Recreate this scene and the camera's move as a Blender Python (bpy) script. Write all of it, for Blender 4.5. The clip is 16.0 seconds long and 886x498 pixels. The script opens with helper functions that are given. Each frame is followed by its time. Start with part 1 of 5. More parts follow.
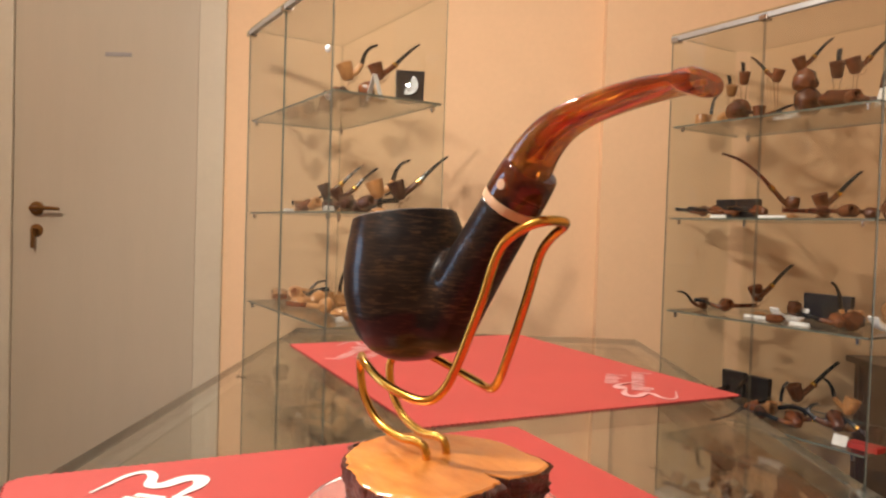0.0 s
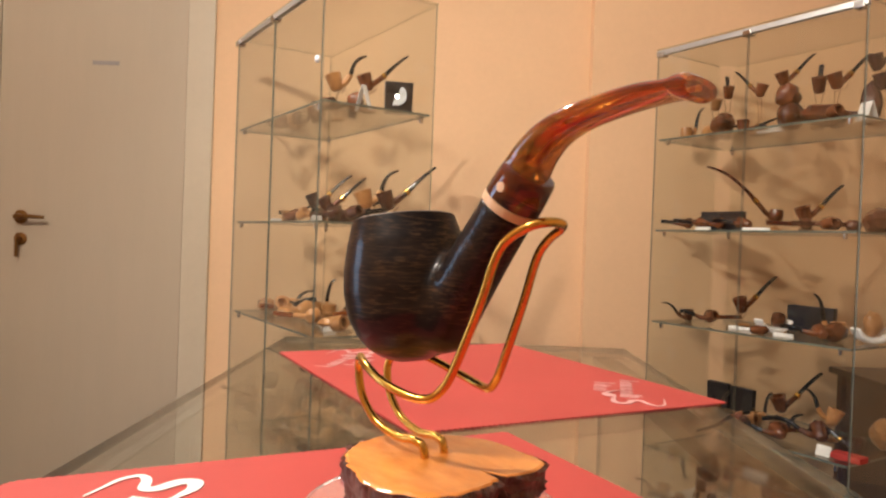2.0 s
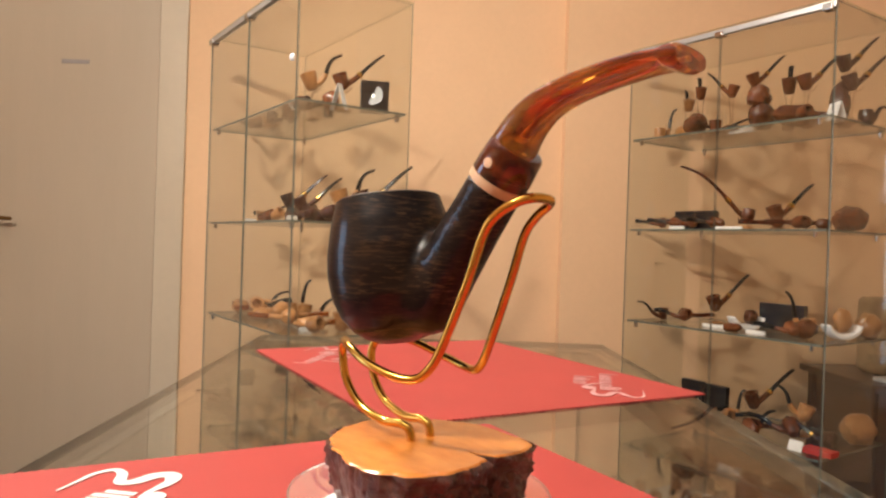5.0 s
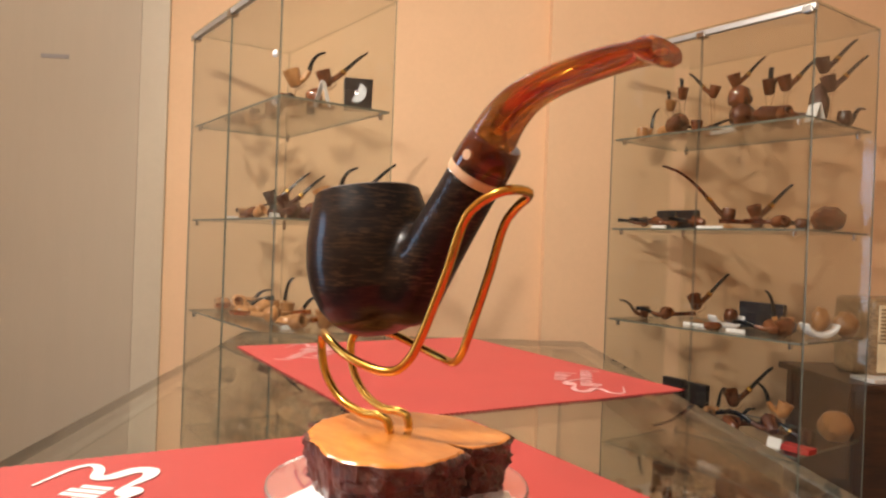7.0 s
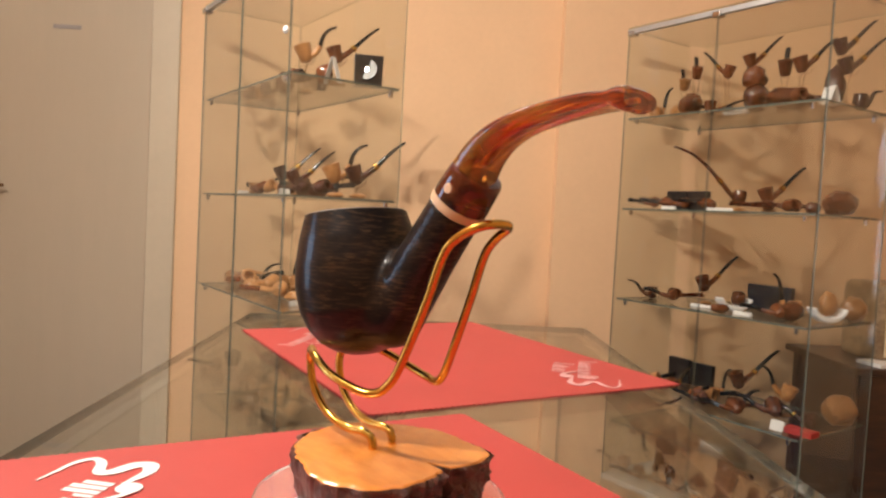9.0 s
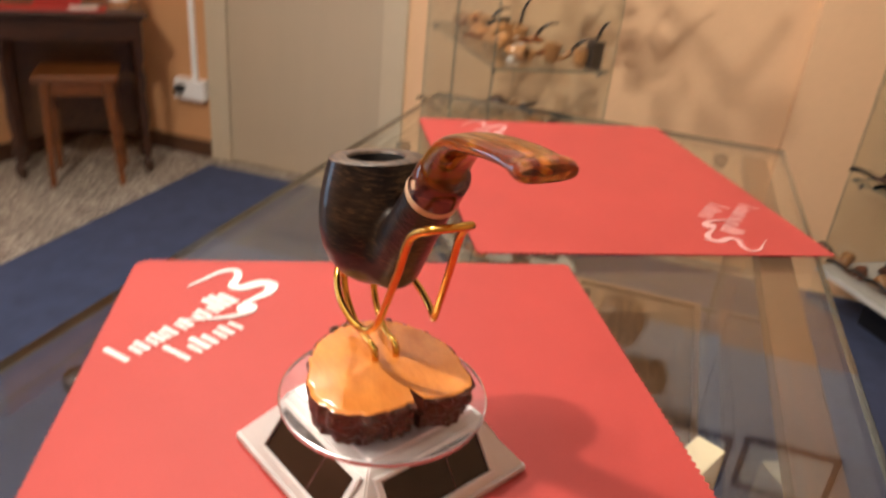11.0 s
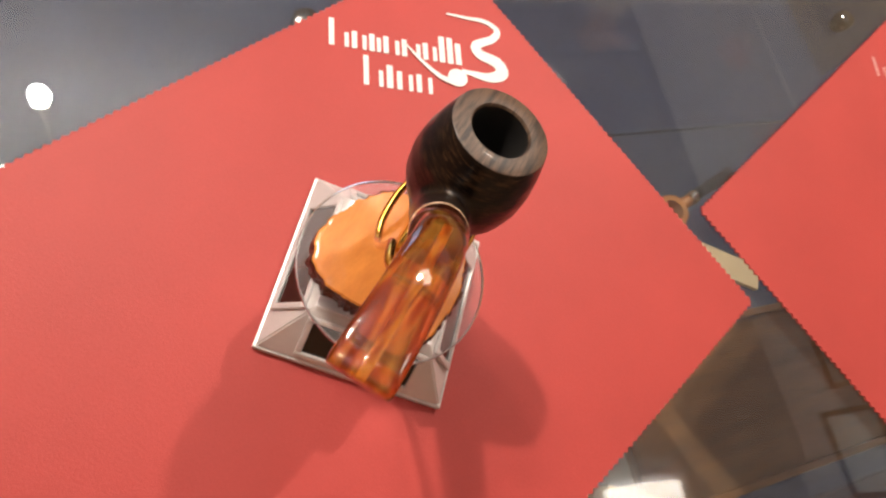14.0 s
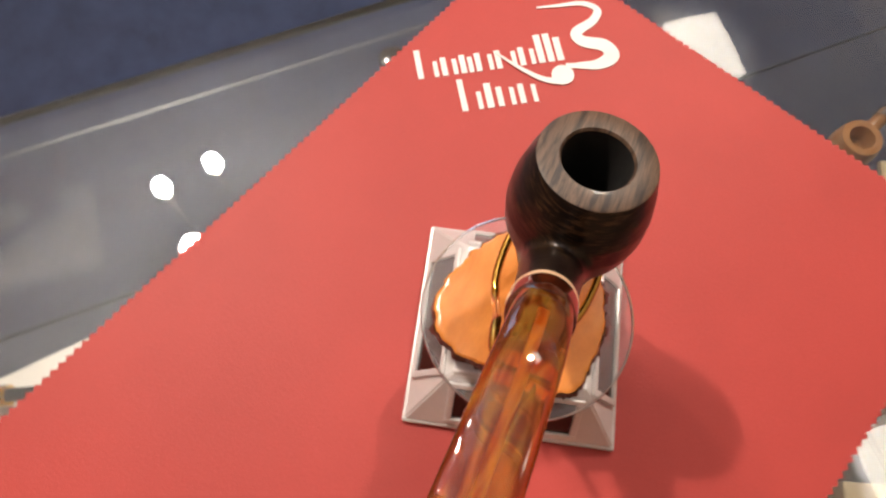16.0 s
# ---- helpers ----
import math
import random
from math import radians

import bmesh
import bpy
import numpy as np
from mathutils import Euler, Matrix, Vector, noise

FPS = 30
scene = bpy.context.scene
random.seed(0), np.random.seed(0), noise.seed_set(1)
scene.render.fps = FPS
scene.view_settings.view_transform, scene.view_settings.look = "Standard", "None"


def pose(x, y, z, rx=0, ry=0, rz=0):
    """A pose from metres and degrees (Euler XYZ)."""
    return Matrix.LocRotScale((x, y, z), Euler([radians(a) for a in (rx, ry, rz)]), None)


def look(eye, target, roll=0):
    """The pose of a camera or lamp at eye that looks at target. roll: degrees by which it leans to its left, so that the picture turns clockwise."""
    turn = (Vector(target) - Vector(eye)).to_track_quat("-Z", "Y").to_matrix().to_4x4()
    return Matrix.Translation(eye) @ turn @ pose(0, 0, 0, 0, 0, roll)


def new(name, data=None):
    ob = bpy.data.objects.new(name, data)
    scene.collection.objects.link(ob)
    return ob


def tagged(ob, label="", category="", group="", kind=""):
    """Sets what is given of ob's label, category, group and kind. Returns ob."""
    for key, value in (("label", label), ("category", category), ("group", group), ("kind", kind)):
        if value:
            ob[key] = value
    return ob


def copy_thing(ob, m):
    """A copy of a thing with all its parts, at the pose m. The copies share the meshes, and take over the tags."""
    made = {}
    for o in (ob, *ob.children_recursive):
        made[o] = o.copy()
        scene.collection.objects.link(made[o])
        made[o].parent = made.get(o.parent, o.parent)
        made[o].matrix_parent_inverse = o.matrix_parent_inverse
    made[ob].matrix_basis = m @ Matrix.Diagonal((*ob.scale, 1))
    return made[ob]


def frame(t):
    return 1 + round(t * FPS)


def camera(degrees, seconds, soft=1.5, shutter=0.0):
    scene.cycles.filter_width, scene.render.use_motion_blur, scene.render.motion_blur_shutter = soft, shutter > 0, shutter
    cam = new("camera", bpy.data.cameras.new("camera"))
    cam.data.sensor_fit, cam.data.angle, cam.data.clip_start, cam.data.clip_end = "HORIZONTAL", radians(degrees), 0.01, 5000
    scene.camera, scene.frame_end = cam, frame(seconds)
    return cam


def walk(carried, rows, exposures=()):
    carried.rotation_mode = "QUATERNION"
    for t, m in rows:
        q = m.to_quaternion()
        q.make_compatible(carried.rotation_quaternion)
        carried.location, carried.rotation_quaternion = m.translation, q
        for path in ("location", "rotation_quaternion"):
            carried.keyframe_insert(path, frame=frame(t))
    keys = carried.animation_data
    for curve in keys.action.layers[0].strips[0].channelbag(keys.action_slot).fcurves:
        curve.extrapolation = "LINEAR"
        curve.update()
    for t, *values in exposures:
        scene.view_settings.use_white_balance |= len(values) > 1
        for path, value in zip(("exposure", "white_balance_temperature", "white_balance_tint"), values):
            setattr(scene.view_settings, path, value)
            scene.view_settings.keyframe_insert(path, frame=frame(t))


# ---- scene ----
cam = camera(63.4, 16.0, soft=2.3, shutter=0.7)
PATH = [
    (0, (0.008, -0.287, 1.035), (-0.049, 1.711, 0.98), 1.8),
    (0.5, (0.008, -0.289, 1.035), (-0.036, 1.71, 0.985), 1.9),
    (1, (0.008, -0.29, 1.035), (-0.022, 1.709, 0.994), 1.8),
    (1.5, (0.008, -0.289, 1.032), (-0.017, 1.71, 0.999), 2.2),
    (2, (0.003, -0.293, 1.031), (-0.016, 1.706, 1.01), 2.1),
    (2.5, (0.001, -0.297, 1.027), (-0.018, 1.703, 1.016), 2.0),
    (3, (0.001, -0.295, 1.023), (-0.016, 1.705, 1.017), 1.9),
    (3.5, (0.0, -0.296, 1.023), (-0.009, 1.704, 1.017), 1.8),
    (4, (-0.001, -0.294, 1.023), (0.003, 1.706, 1.012), 1.8),
    (6.5, (0.0, -0.287, 1.019), (0.1, 1.71, 1.009), 2.0),
    (7, (0.001, -0.29, 1.019), (0.096, 1.708, 1.007), 2.1),
    (7.5, (0.001, -0.289, 1.021), (0.101, 1.709, 0.994), 2.6),
    (8, (0.003, -0.298, 1.03), (0.116, 1.698, 0.984), 3.0),
    (10.5, (0.069, -0.29, 1.103), (-0.252, 1.61, 0.567), 4.2),
    (11, (0.105, -0.277, 1.149), (-0.401, 1.451, 0.278), 5.5),
    (11.5, (0.129, -0.26, 1.183), (-0.498, 1.274, 0.063), 10.3),
    (12, (0.148, -0.254, 1.21), (-0.513, 1.158, -0.043), 19.2),
    (12.5, (0.143, -0.241, 1.233), (-0.577, 1.008, -0.153), 24.9),
    (13, (0.14, -0.207, 1.245), (-0.562, 0.883, -0.278), 32.7),
    (13.5, (0.125, -0.17, 1.265), (-0.522, 0.772, -0.376), 39.2),
    (14, (0.103, -0.13, 1.273), (-0.446, 0.675, -0.473), 43.8),
    (14.5, (0.082, -0.111, 1.28), (-0.385, 0.566, -0.543), 43.7),
    (15, (0.066, -0.098, 1.278), (-0.359, 0.436, -0.601), 39.1),
    (15.5, (0.064, -0.094, 1.27), (-0.458, 0.309, -0.619), 21.1),
    (16, (0.071, -0.085, 1.262), (-0.576, 0.24, -0.603), 4.8),
]
walk(cam, [(t, look(eye, target, roll)) for t, eye, target, roll in PATH],
     [(0, 0.13), (8, 0.13), (10.5, 0.08), (11.5, 0.06), (12.5, -0.05), (13.5, -0.15), (14.5, -0.20), (16, -0.28)])

# ---- world and lamps ----
world = bpy.data.worlds.new("world")
scene.world = world
world.use_nodes = True
world.node_tree.nodes["Background"].inputs[0].default_value = (1.0, 0.85, 0.7, 1)
world.node_tree.nodes["Background"].inputs[1].default_value = 0.02
scene.view_settings.exposure = 0.0

TT = 0.88          # top of the glass counter
WALL = 2.40        # face of the back wall
CEIL = 2.95
SPOTS = ((-0.87, -0.41), (-1.105, -0.285), (-1.08, -0.445), (-0.86, 1.05))
DROP = 0.50        # how far the bulbs hang below the ceiling


def lamp(place, power, aim=None, spread=0):
    """A bare bulb, or one in a reflector that is strongest towards aim and fades out at half of spread degrees."""
    data = bpy.data.lights.new("spot_bulb_light", "SPOT" if aim else "POINT")
    data.energy, data.color, data.shadow_soft_size = power, (1.0, 0.90, 0.78), 0.028
    ob = new("spot_bulb_light", data)
    if aim:
        data.spot_size, data.spot_blend = radians(spread), 1.0
        ob.matrix_world = look(place, aim)
    else:
        ob.location = place


LZ_BULB = CEIL - DROP - 0.035
for (sx, sy), power in zip(SPOTS, (88, 26, 26)):
    lamp((sx, sy, LZ_BULB), power)
lamp((*SPOTS[3], LZ_BULB), 92, (0.15, 0.75, 0.90), 168)


SIDE_Y0, SIDE_Y1, SIDE_H = 0.15, 1.10, 2.10      # unseen glazed door added in the west wall for the daylight
day = bpy.data.lights.new("daylight", "AREA")
day.shape, day.size, day.size_y = "RECTANGLE", SIDE_Y1 - SIDE_Y0, SIDE_H
day.energy, day.color, day.spread = 8, (0.52, 0.70, 1.0), radians(95)
new("daylight", day).matrix_world = look((-3.56, (SIDE_Y0 + SIDE_Y1) / 2, SIDE_H / 2), (-1.2, 0.55, 0.35))


# ---- materials ----
def node_mat(name):
    m = bpy.data.materials.new(name)
    m.use_nodes = True
    nt = m.node_tree
    return m, nt, nt.nodes["Principled BSDF"]


def ramp(nt, stops):
    r = nt.nodes.new("ShaderNodeValToRGB")
    els = r.color_ramp.elements
    while len(els) < len(stops):
        els.new(0.5)
    for e, (p, c) in zip(els, stops):
        e.position, e.color = p, (*c, 1)
    return r


def coords(nt, scale=(1, 1, 1), rot=(0, 0, 0)):
    c = nt.nodes.new("ShaderNodeTexCoord")
    mp = nt.nodes.new("ShaderNodeMapping")
    mp.inputs["Scale"].default_value = scale
    mp.inputs["Rotation"].default_value = rot
    nt.links.new(c.outputs["Object"], mp.inputs["Vector"])
    return mp


def noise_tex(nt, vec, scale, detail=5, rough=0.6, distortion=0.0):
    n = nt.nodes.new("ShaderNodeTexNoise")
    n.inputs["Scale"].default_value, n.inputs["Detail"].default_value = scale, detail
    n.inputs["Roughness"].default_value, n.inputs["Distortion"].default_value = rough, distortion
    nt.links.new(vec.outputs[0], n.inputs["Vector"])
    return n


def bump(nt, bsdf, height, strength, distance):
    b = nt.nodes.new("ShaderNodeBump")
    b.inputs["Strength"].default_value, b.inputs["Distance"].default_value = strength, distance
    nt.links.new(height, b.inputs["Height"])
    nt.links.new(b.outputs[0], bsdf.inputs["Normal"])


def shade(c, k):
    return tuple(min(1.0, x * k) for x in c)


def surface(name, colour, rough=0.5, metal=0.0, scale=30, vary=0.15, relief=0.1, depth=0.001, fine=8, coat=0.0, stretch=(1, 1, 1), tint=None):
    """A painted, cloth, plastic or metal surface with large and fine variation."""
    m, nt, b = node_mat(name)
    v = coords(nt, stretch)
    big = noise_tex(nt, v, scale, 4)
    small = noise_tex(nt, v, scale * fine, 6, 0.7)
    mix = nt.nodes.new("ShaderNodeMath")
    mix.operation = "MULTIPLY_ADD"
    mix.inputs[1].default_value = 0.35
    nt.links.new(small.outputs[0], mix.inputs[0])
    half = nt.nodes.new("ShaderNodeMath")
    half.operation = "MULTIPLY"
    half.inputs[1].default_value = 0.65
    nt.links.new(big.outputs[0], half.inputs[0])
    nt.links.new(half.outputs[0], mix.inputs[2])
    r = ramp(nt, ((0.3, shade(colour, 1 - vary)), (0.7, tint or shade(colour, 1 + vary))))
    nt.links.new(mix.outputs[0], r.inputs[0])
    nt.links.new(r.outputs[0], b.inputs["Base Color"])
    b.inputs["Roughness"].default_value, b.inputs["Metallic"].default_value = rough, metal
    b.inputs["Coat Weight"].default_value = coat
    if relief:
        bump(nt, b, small.outputs[0], relief, depth)
    return m


def grained(name, dark, light, rough=0.35, scale=(8, 60, 60), rot=(0, 0, 0), coat=0.3, contrast=(0.35, 0.7), relief=0.15, depth=0.0006, each=0.0):
    """Wood with long streaks and pores; each: how far single pieces differ in tone."""
    m, nt, b = node_mat(name)
    v = coords(nt, scale, rot)
    streak = noise_tex(nt, v, 1.0, 7, 0.65, 0.4)
    v2 = coords(nt, shade(scale, 6), rot)
    v2.inputs["Scale"].default_value = [s * 5 for s in scale]
    pores = noise_tex(nt, v2, 1.0, 3, 0.6)
    r = ramp(nt, ((contrast[0], dark), (contrast[1], light)))
    nt.links.new(streak.outputs[0], r.inputs[0])
    mul = nt.nodes.new("ShaderNodeMix")
    mul.data_type, mul.blend_type = "RGBA", "MULTIPLY"
    mul.inputs[0].default_value = 0.6
    r2 = ramp(nt, ((0.35, (0.45, 0.45, 0.45)), (0.6, (1, 1, 1))))
    nt.links.new(pores.outputs[0], r2.inputs[0])
    nt.links.new(r.outputs[0], mul.inputs[6])
    nt.links.new(r2.outputs[0], mul.inputs[7])
    info = nt.nodes.new("ShaderNodeObjectInfo")
    rng = nt.nodes.new("ShaderNodeMapRange")
    rng.inputs[3].default_value, rng.inputs[4].default_value = 1 - each, 1 + each
    nt.links.new(info.outputs["Random"], rng.inputs[0])
    tone = nt.nodes.new("ShaderNodeHueSaturation")
    nt.links.new(rng.outputs[0], tone.inputs["Value"])
    nt.links.new(mul.outputs[2], tone.inputs["Color"])
    nt.links.new(tone.outputs[0], b.inputs["Base Color"])
    b.inputs["Roughness"].default_value = rough
    b.inputs["Coat Weight"].default_value, b.inputs["Coat Roughness"].default_value = coat, 0.08
    bump(nt, b, pores.outputs[0], relief, depth)
    return m


def glass(name, tint=(1, 1, 1), rough=0.0, ior=1.5):
    m, nt, b = node_mat(name)
    b.inputs["Base Color"].default_value = (*tint, 1)
    b.inputs["Transmission Weight"].default_value = 1.0
    b.inputs["Roughness"].default_value, b.inputs["IOR"].default_value = rough, ior
    return m


def thin_glass(name, tint, rough=0.0, least=0.04, power=5.6):
    """A pane: clear with a slight tint, mirror-like at glancing angles."""
    m = bpy.data.materials.new(name)
    m.use_nodes = True
    nt = m.node_tree
    nt.nodes.remove(nt.nodes["Principled BSDF"])
    t = nt.nodes.new("ShaderNodeBsdfTransparent")
    t.inputs[0].default_value = (*tint, 1)
    g = nt.nodes.new("ShaderNodeBsdfGlossy")
    g.inputs["Roughness"].default_value = rough
    lw = nt.nodes.new("ShaderNodeLayerWeight")
    lw.inputs["Blend"].default_value = 0.5
    pw = nt.nodes.new("ShaderNodeMath")
    pw.operation = "POWER"
    pw.inputs[1].default_value = power
    nt.links.new(lw.outputs["Facing"], pw.inputs[0])
    f = nt.nodes.new("ShaderNodeMath")
    f.operation = "MULTIPLY_ADD"
    f.inputs[1].default_value, f.inputs[2].default_value = 0.96 - least, least
    nt.links.new(pw.outputs[0], f.inputs[0])
    mx = nt.nodes.new("ShaderNodeMixShader")
    nt.links.new(f.outputs[0], mx.inputs[0])
    nt.links.new(t.outputs[0], mx.inputs[1])
    nt.links.new(g.outputs[0], mx.inputs[2])
    nt.links.new(mx.outputs[0], nt.nodes["Material Output"].inputs[0])
    return m


def amber(name, stops, scale, transmission=0.75):
    """Swirled tortoiseshell acrylic."""
    m, nt, b = node_mat(name)
    v = coords(nt, scale, (0.3, 0.2, 0.5))
    n = noise_tex(nt, v, 1.0, 4, 0.55, 1.6)
    r = ramp(nt, stops)
    nt.links.new(n.outputs[0], r.inputs[0])
    nt.links.new(r.outputs[0], b.inputs["Base Color"])
    b.inputs["Transmission Weight"].default_value = transmission
    b.inputs["Roughness"].default_value, b.inputs["IOR"].default_value = 0.03, 1.49
    b.inputs["Coat Weight"].default_value = 0.5
    return m


def bowl_mat():
    """Waxed dark bog oak: near black with short bronze pores lying across it, gathered in patches."""
    m, nt, b = node_mat("dark_bog_oak")
    fine = noise_tex(nt, coords(nt, (150, 150, 950), (0.10, 0.12, 0.0)), 1.0, 4, 0.6, 0.25)
    patch = noise_tex(nt, coords(nt, (34, 34, 60), (0.3, 0.2, 0.4)), 1.0, 3, 0.5)
    band = noise_tex(nt, coords(nt, (45, 45, 120), (0.10, 0.12, 0.0)), 1.0, 4, 0.6, 0.8)
    r1 = ramp(nt, ((0.50, (0, 0, 0)), (0.66, (1, 1, 1))))
    nt.links.new(fine.outputs[0], r1.inputs[0])
    r2 = ramp(nt, ((0.38, (0.08, 0.08, 0.08)), (0.62, (1, 1, 1))))
    nt.links.new(patch.outputs[0], r2.inputs[0])
    mul = nt.nodes.new("ShaderNodeMath")
    mul.operation = "MULTIPLY"
    nt.links.new(r1.outputs[0], mul.inputs[0])
    nt.links.new(r2.outputs[0], mul.inputs[1])
    base = ramp(nt, ((0.35, (0.0030, 0.0016, 0.0018)), (0.70, (0.0170, 0.0092, 0.0064))))
    nt.links.new(band.outputs[0], base.inputs[0])
    mx = nt.nodes.new("ShaderNodeMix")
    mx.data_type = "RGBA"
    nt.links.new(mul.outputs[0], mx.inputs[0])
    nt.links.new(base.outputs[0], mx.inputs[6])
    mx.inputs[7].default_value = (0.068, 0.035, 0.016, 1)
    nt.links.new(mx.outputs[2], b.inputs["Base Color"])
    b.inputs["Roughness"].default_value = 0.42
    b.inputs["Specular IOR Level"].default_value = 0.1
    b.inputs["Coat Weight"].default_value, b.inputs["Coat Roughness"].default_value = 0.45, 0.10
    # ripples across the shank
    c = nt.nodes.new("ShaderNodeTexCoord")
    turn = nt.nodes.new("ShaderNodeMapping")
    turn.inputs["Rotation"].default_value = (0, radians(-35.9), 0)
    nt.links.new(c.outputs["Object"], turn.inputs["Vector"])
    size = nt.nodes.new("ShaderNodeMapping")
    size.inputs["Scale"].default_value = (240, 240, 720)
    nt.links.new(turn.outputs[0], size.inputs["Vector"])
    rip = noise_tex(nt, size, 1.0, 2, 0.5, 0.3)
    sep = nt.nodes.new("ShaderNodeSeparateXYZ")
    nt.links.new(c.outputs["Object"], sep.inputs[0])
    rng = nt.nodes.new("ShaderNodeMapRange")
    rng.inputs[1].default_value, rng.inputs[2].default_value = 0.012, 0.018
    nt.links.new(sep.outputs[0], rng.inputs[0])
    amp = nt.nodes.new("ShaderNodeMath")
    amp.operation = "MULTIPLY"
    nt.links.new(rip.outputs[0], amp.inputs[0])
    nt.links.new(rng.outputs[0], amp.inputs[1])
    tot = nt.nodes.new("ShaderNodeMath")
    tot.operation = "MULTIPLY_ADD"
    tot.inputs[1].default_value = 0.15
    nt.links.new(fine.outputs[0], tot.inputs[0])
    nt.links.new(amp.outputs[0], tot.inputs[2])
    bump(nt, b, tot.outputs[0], 0.7, 0.0005)
    nt.links.new(nt.nodes["Bump"].outputs[0], b.inputs["Coat Normal"])
    return m


M_WALL = surface("peach_plaster", (0.76, 0.497, 0.292), 0.8, scale=1.6, vary=0.06, relief=0.12, depth=0.002, fine=30)
# darker, more orange peach plaster: the desk corner's shade is in the colour
M_WALL_DIM = surface("dimmed_peach_plaster", (0.58, 0.30, 0.135), 0.8, scale=1.6, vary=0.08, relief=0.12, depth=0.002, fine=30)
M_WALLU = surface("grey_white_plaster", (0.63, 0.635, 0.68), 0.8, scale=1.6, vary=0.06, relief=0.12, depth=0.002, fine=30)
M_CEIL = surface("ceiling_paint", (0.78, 0.80, 0.86), 0.9, scale=2, vary=0.04)
M_DOOR = surface("door_lacquer", (0.46, 0.376, 0.272), 0.45, scale=4, vary=0.025, relief=0.05, stretch=(6, 6, 0.6))
M_FRAME = surface("door_frame_lacquer", (0.545, 0.46, 0.335), 0.4, scale=4, vary=0.05, relief=0.05)
M_SKIRT = grained("dark_skirting", (0.05, 0.022, 0.012), (0.14, 0.06, 0.03))
M_RUG = surface("navy_rug", (0.033, 0.046, 0.097), 0.95, scale=14, vary=0.30, relief=0.4, depth=0.003, fine=24)
M_GLASS = thin_glass("clear_glass", (0.972, 0.980, 0.966))
M_EDGE = surface("green_glass_edge", (0.13, 0.14, 0.11), 0.15, scale=20, vary=0.15, relief=0.0)
M_TOPG = thin_glass("counter_glass", (0.972, 0.980, 0.966), least=0.088, power=4.0)
M_TOPE = surface("counter_glass_edge", (0.050, 0.056, 0.046), 0.10, scale=20, vary=0.15, relief=0.0, coat=1.0)
M_RIMG = thin_glass("clear_glass_edge", (0.80, 0.84, 0.76), 0.14, 0.16)
M_ACRYL = glass("clear_acrylic", (0.97, 0.95, 0.95), 0.0, 1.45)
M_DISC = glass("hazed_acrylic", (0.97, 0.95, 0.95), 0.0, 1.47)
# the small diffuse share imitates the ceiling's pale reflection on the disc
M_DISC.node_tree.nodes["Principled BSDF"].inputs["Transmission Weight"].default_value = 0.95
M_DEDGE = thin_glass("clear_disc_edge", (0.94, 0.93, 0.92), 0.25, 0.58)
M_CHROME = surface("chrome", (0.62, 0.60, 0.58), 0.15, 1.0, scale=60, vary=0.05, relief=0.02)
M_DCHROME = surface("dark_chrome", (0.16, 0.155, 0.15), 0.12, 1.0, scale=60, vary=0.05, relief=0.02)
M_ALU = surface("aluminium", (0.55, 0.54, 0.52), 0.35, 0.7, scale=60, vary=0.08, relief=0.03)
M_BRASS = surface("gilded_wire", (0.72, 0.40, 0.08), 0.18, 1.0, scale=120, vary=0.18, relief=0.12, depth=0.0003)
M_BRONZE = surface("aged_brass", (0.22, 0.11, 0.035), 0.35, 0.9, scale=90, vary=0.2, relief=0.05)
M_GREYP = surface("grey_plate", (0.30, 0.27, 0.25), 0.45, scale=60, vary=0.06, relief=0.0)
M_MAT = surface("red_cloth", (0.398, 0.050, 0.042), 0.52, scale=9, vary=0.09, relief=0.35, depth=0.0005, fine=60)
M_MAT.node_tree.nodes["Principled BSDF"].inputs["Specular IOR Level"].default_value = 0.28
M_PRINT = surface("white_print", (0.76, 0.72, 0.70), 0.7, scale=60, vary=0.04, relief=0.05)
M_PRINTW = surface("worn_print", (0.58, 0.30, 0.28), 0.7, scale=60, vary=0.25, relief=0.05)
M_BOWL = bowl_mat()
M_RIM = grained("rim_bog_oak", (0.022, 0.010, 0.005), (0.115, 0.064, 0.037), 0.50, (40, 420, 60), (0, 0, 0.4), 0.04, (0.38, 0.56), 0.35, 0.0003)
M_CHAMBER = surface("near_black_chamber", (0.012, 0.010, 0.009), 0.7, scale=90, vary=0.3, relief=0.3)
M_RING = surface("cream_ring", (0.62, 0.40, 0.24), 0.35, scale=60, vary=0.08, relief=0.02)
M_AMBER = amber("amber_acrylic", ((0.28, (0.16, 0.020, 0.004)), (0.46, (0.46, 0.085, 0.010)), (0.60, (0.86, 0.40, 0.050)), (0.70, (0.32, 0.045, 0.007))), (26, 130, 70), 0.84)
M_AMBERD = amber("dark_amber_acrylic", ((0.35, (0.05, 0.008, 0.004)), (0.60, (0.26, 0.045, 0.012)), (0.75, (0.50, 0.14, 0.02))), (70, 70, 70), 0.7)
M_GOLDL = surface("golden_channel", (0.75, 0.36, 0.04), 0.3, scale=90, vary=0.2, relief=0.0)
M_SLICE = grained("burl_slice", (0.50, 0.140, 0.022), (0.80, 0.300, 0.062), 0.25, (22, 45, 45), (0, 0, 0.6), 0.48, (0.25, 0.75), 0.03, 0.0002)
M_SLICE.node_tree.nodes["Mix"].inputs[0].default_value = 0.14
M_SLICE.node_tree.nodes["Principled BSDF"].inputs["Coat Roughness"].default_value = 0.2
M_BARK = surface("varnished_bark", (0.088, 0.0190, 0.0085), 0.28, scale=190, vary=0.85, relief=0.7, depth=0.003, fine=3, coat=0.5, stretch=(1, 1, 0.35))
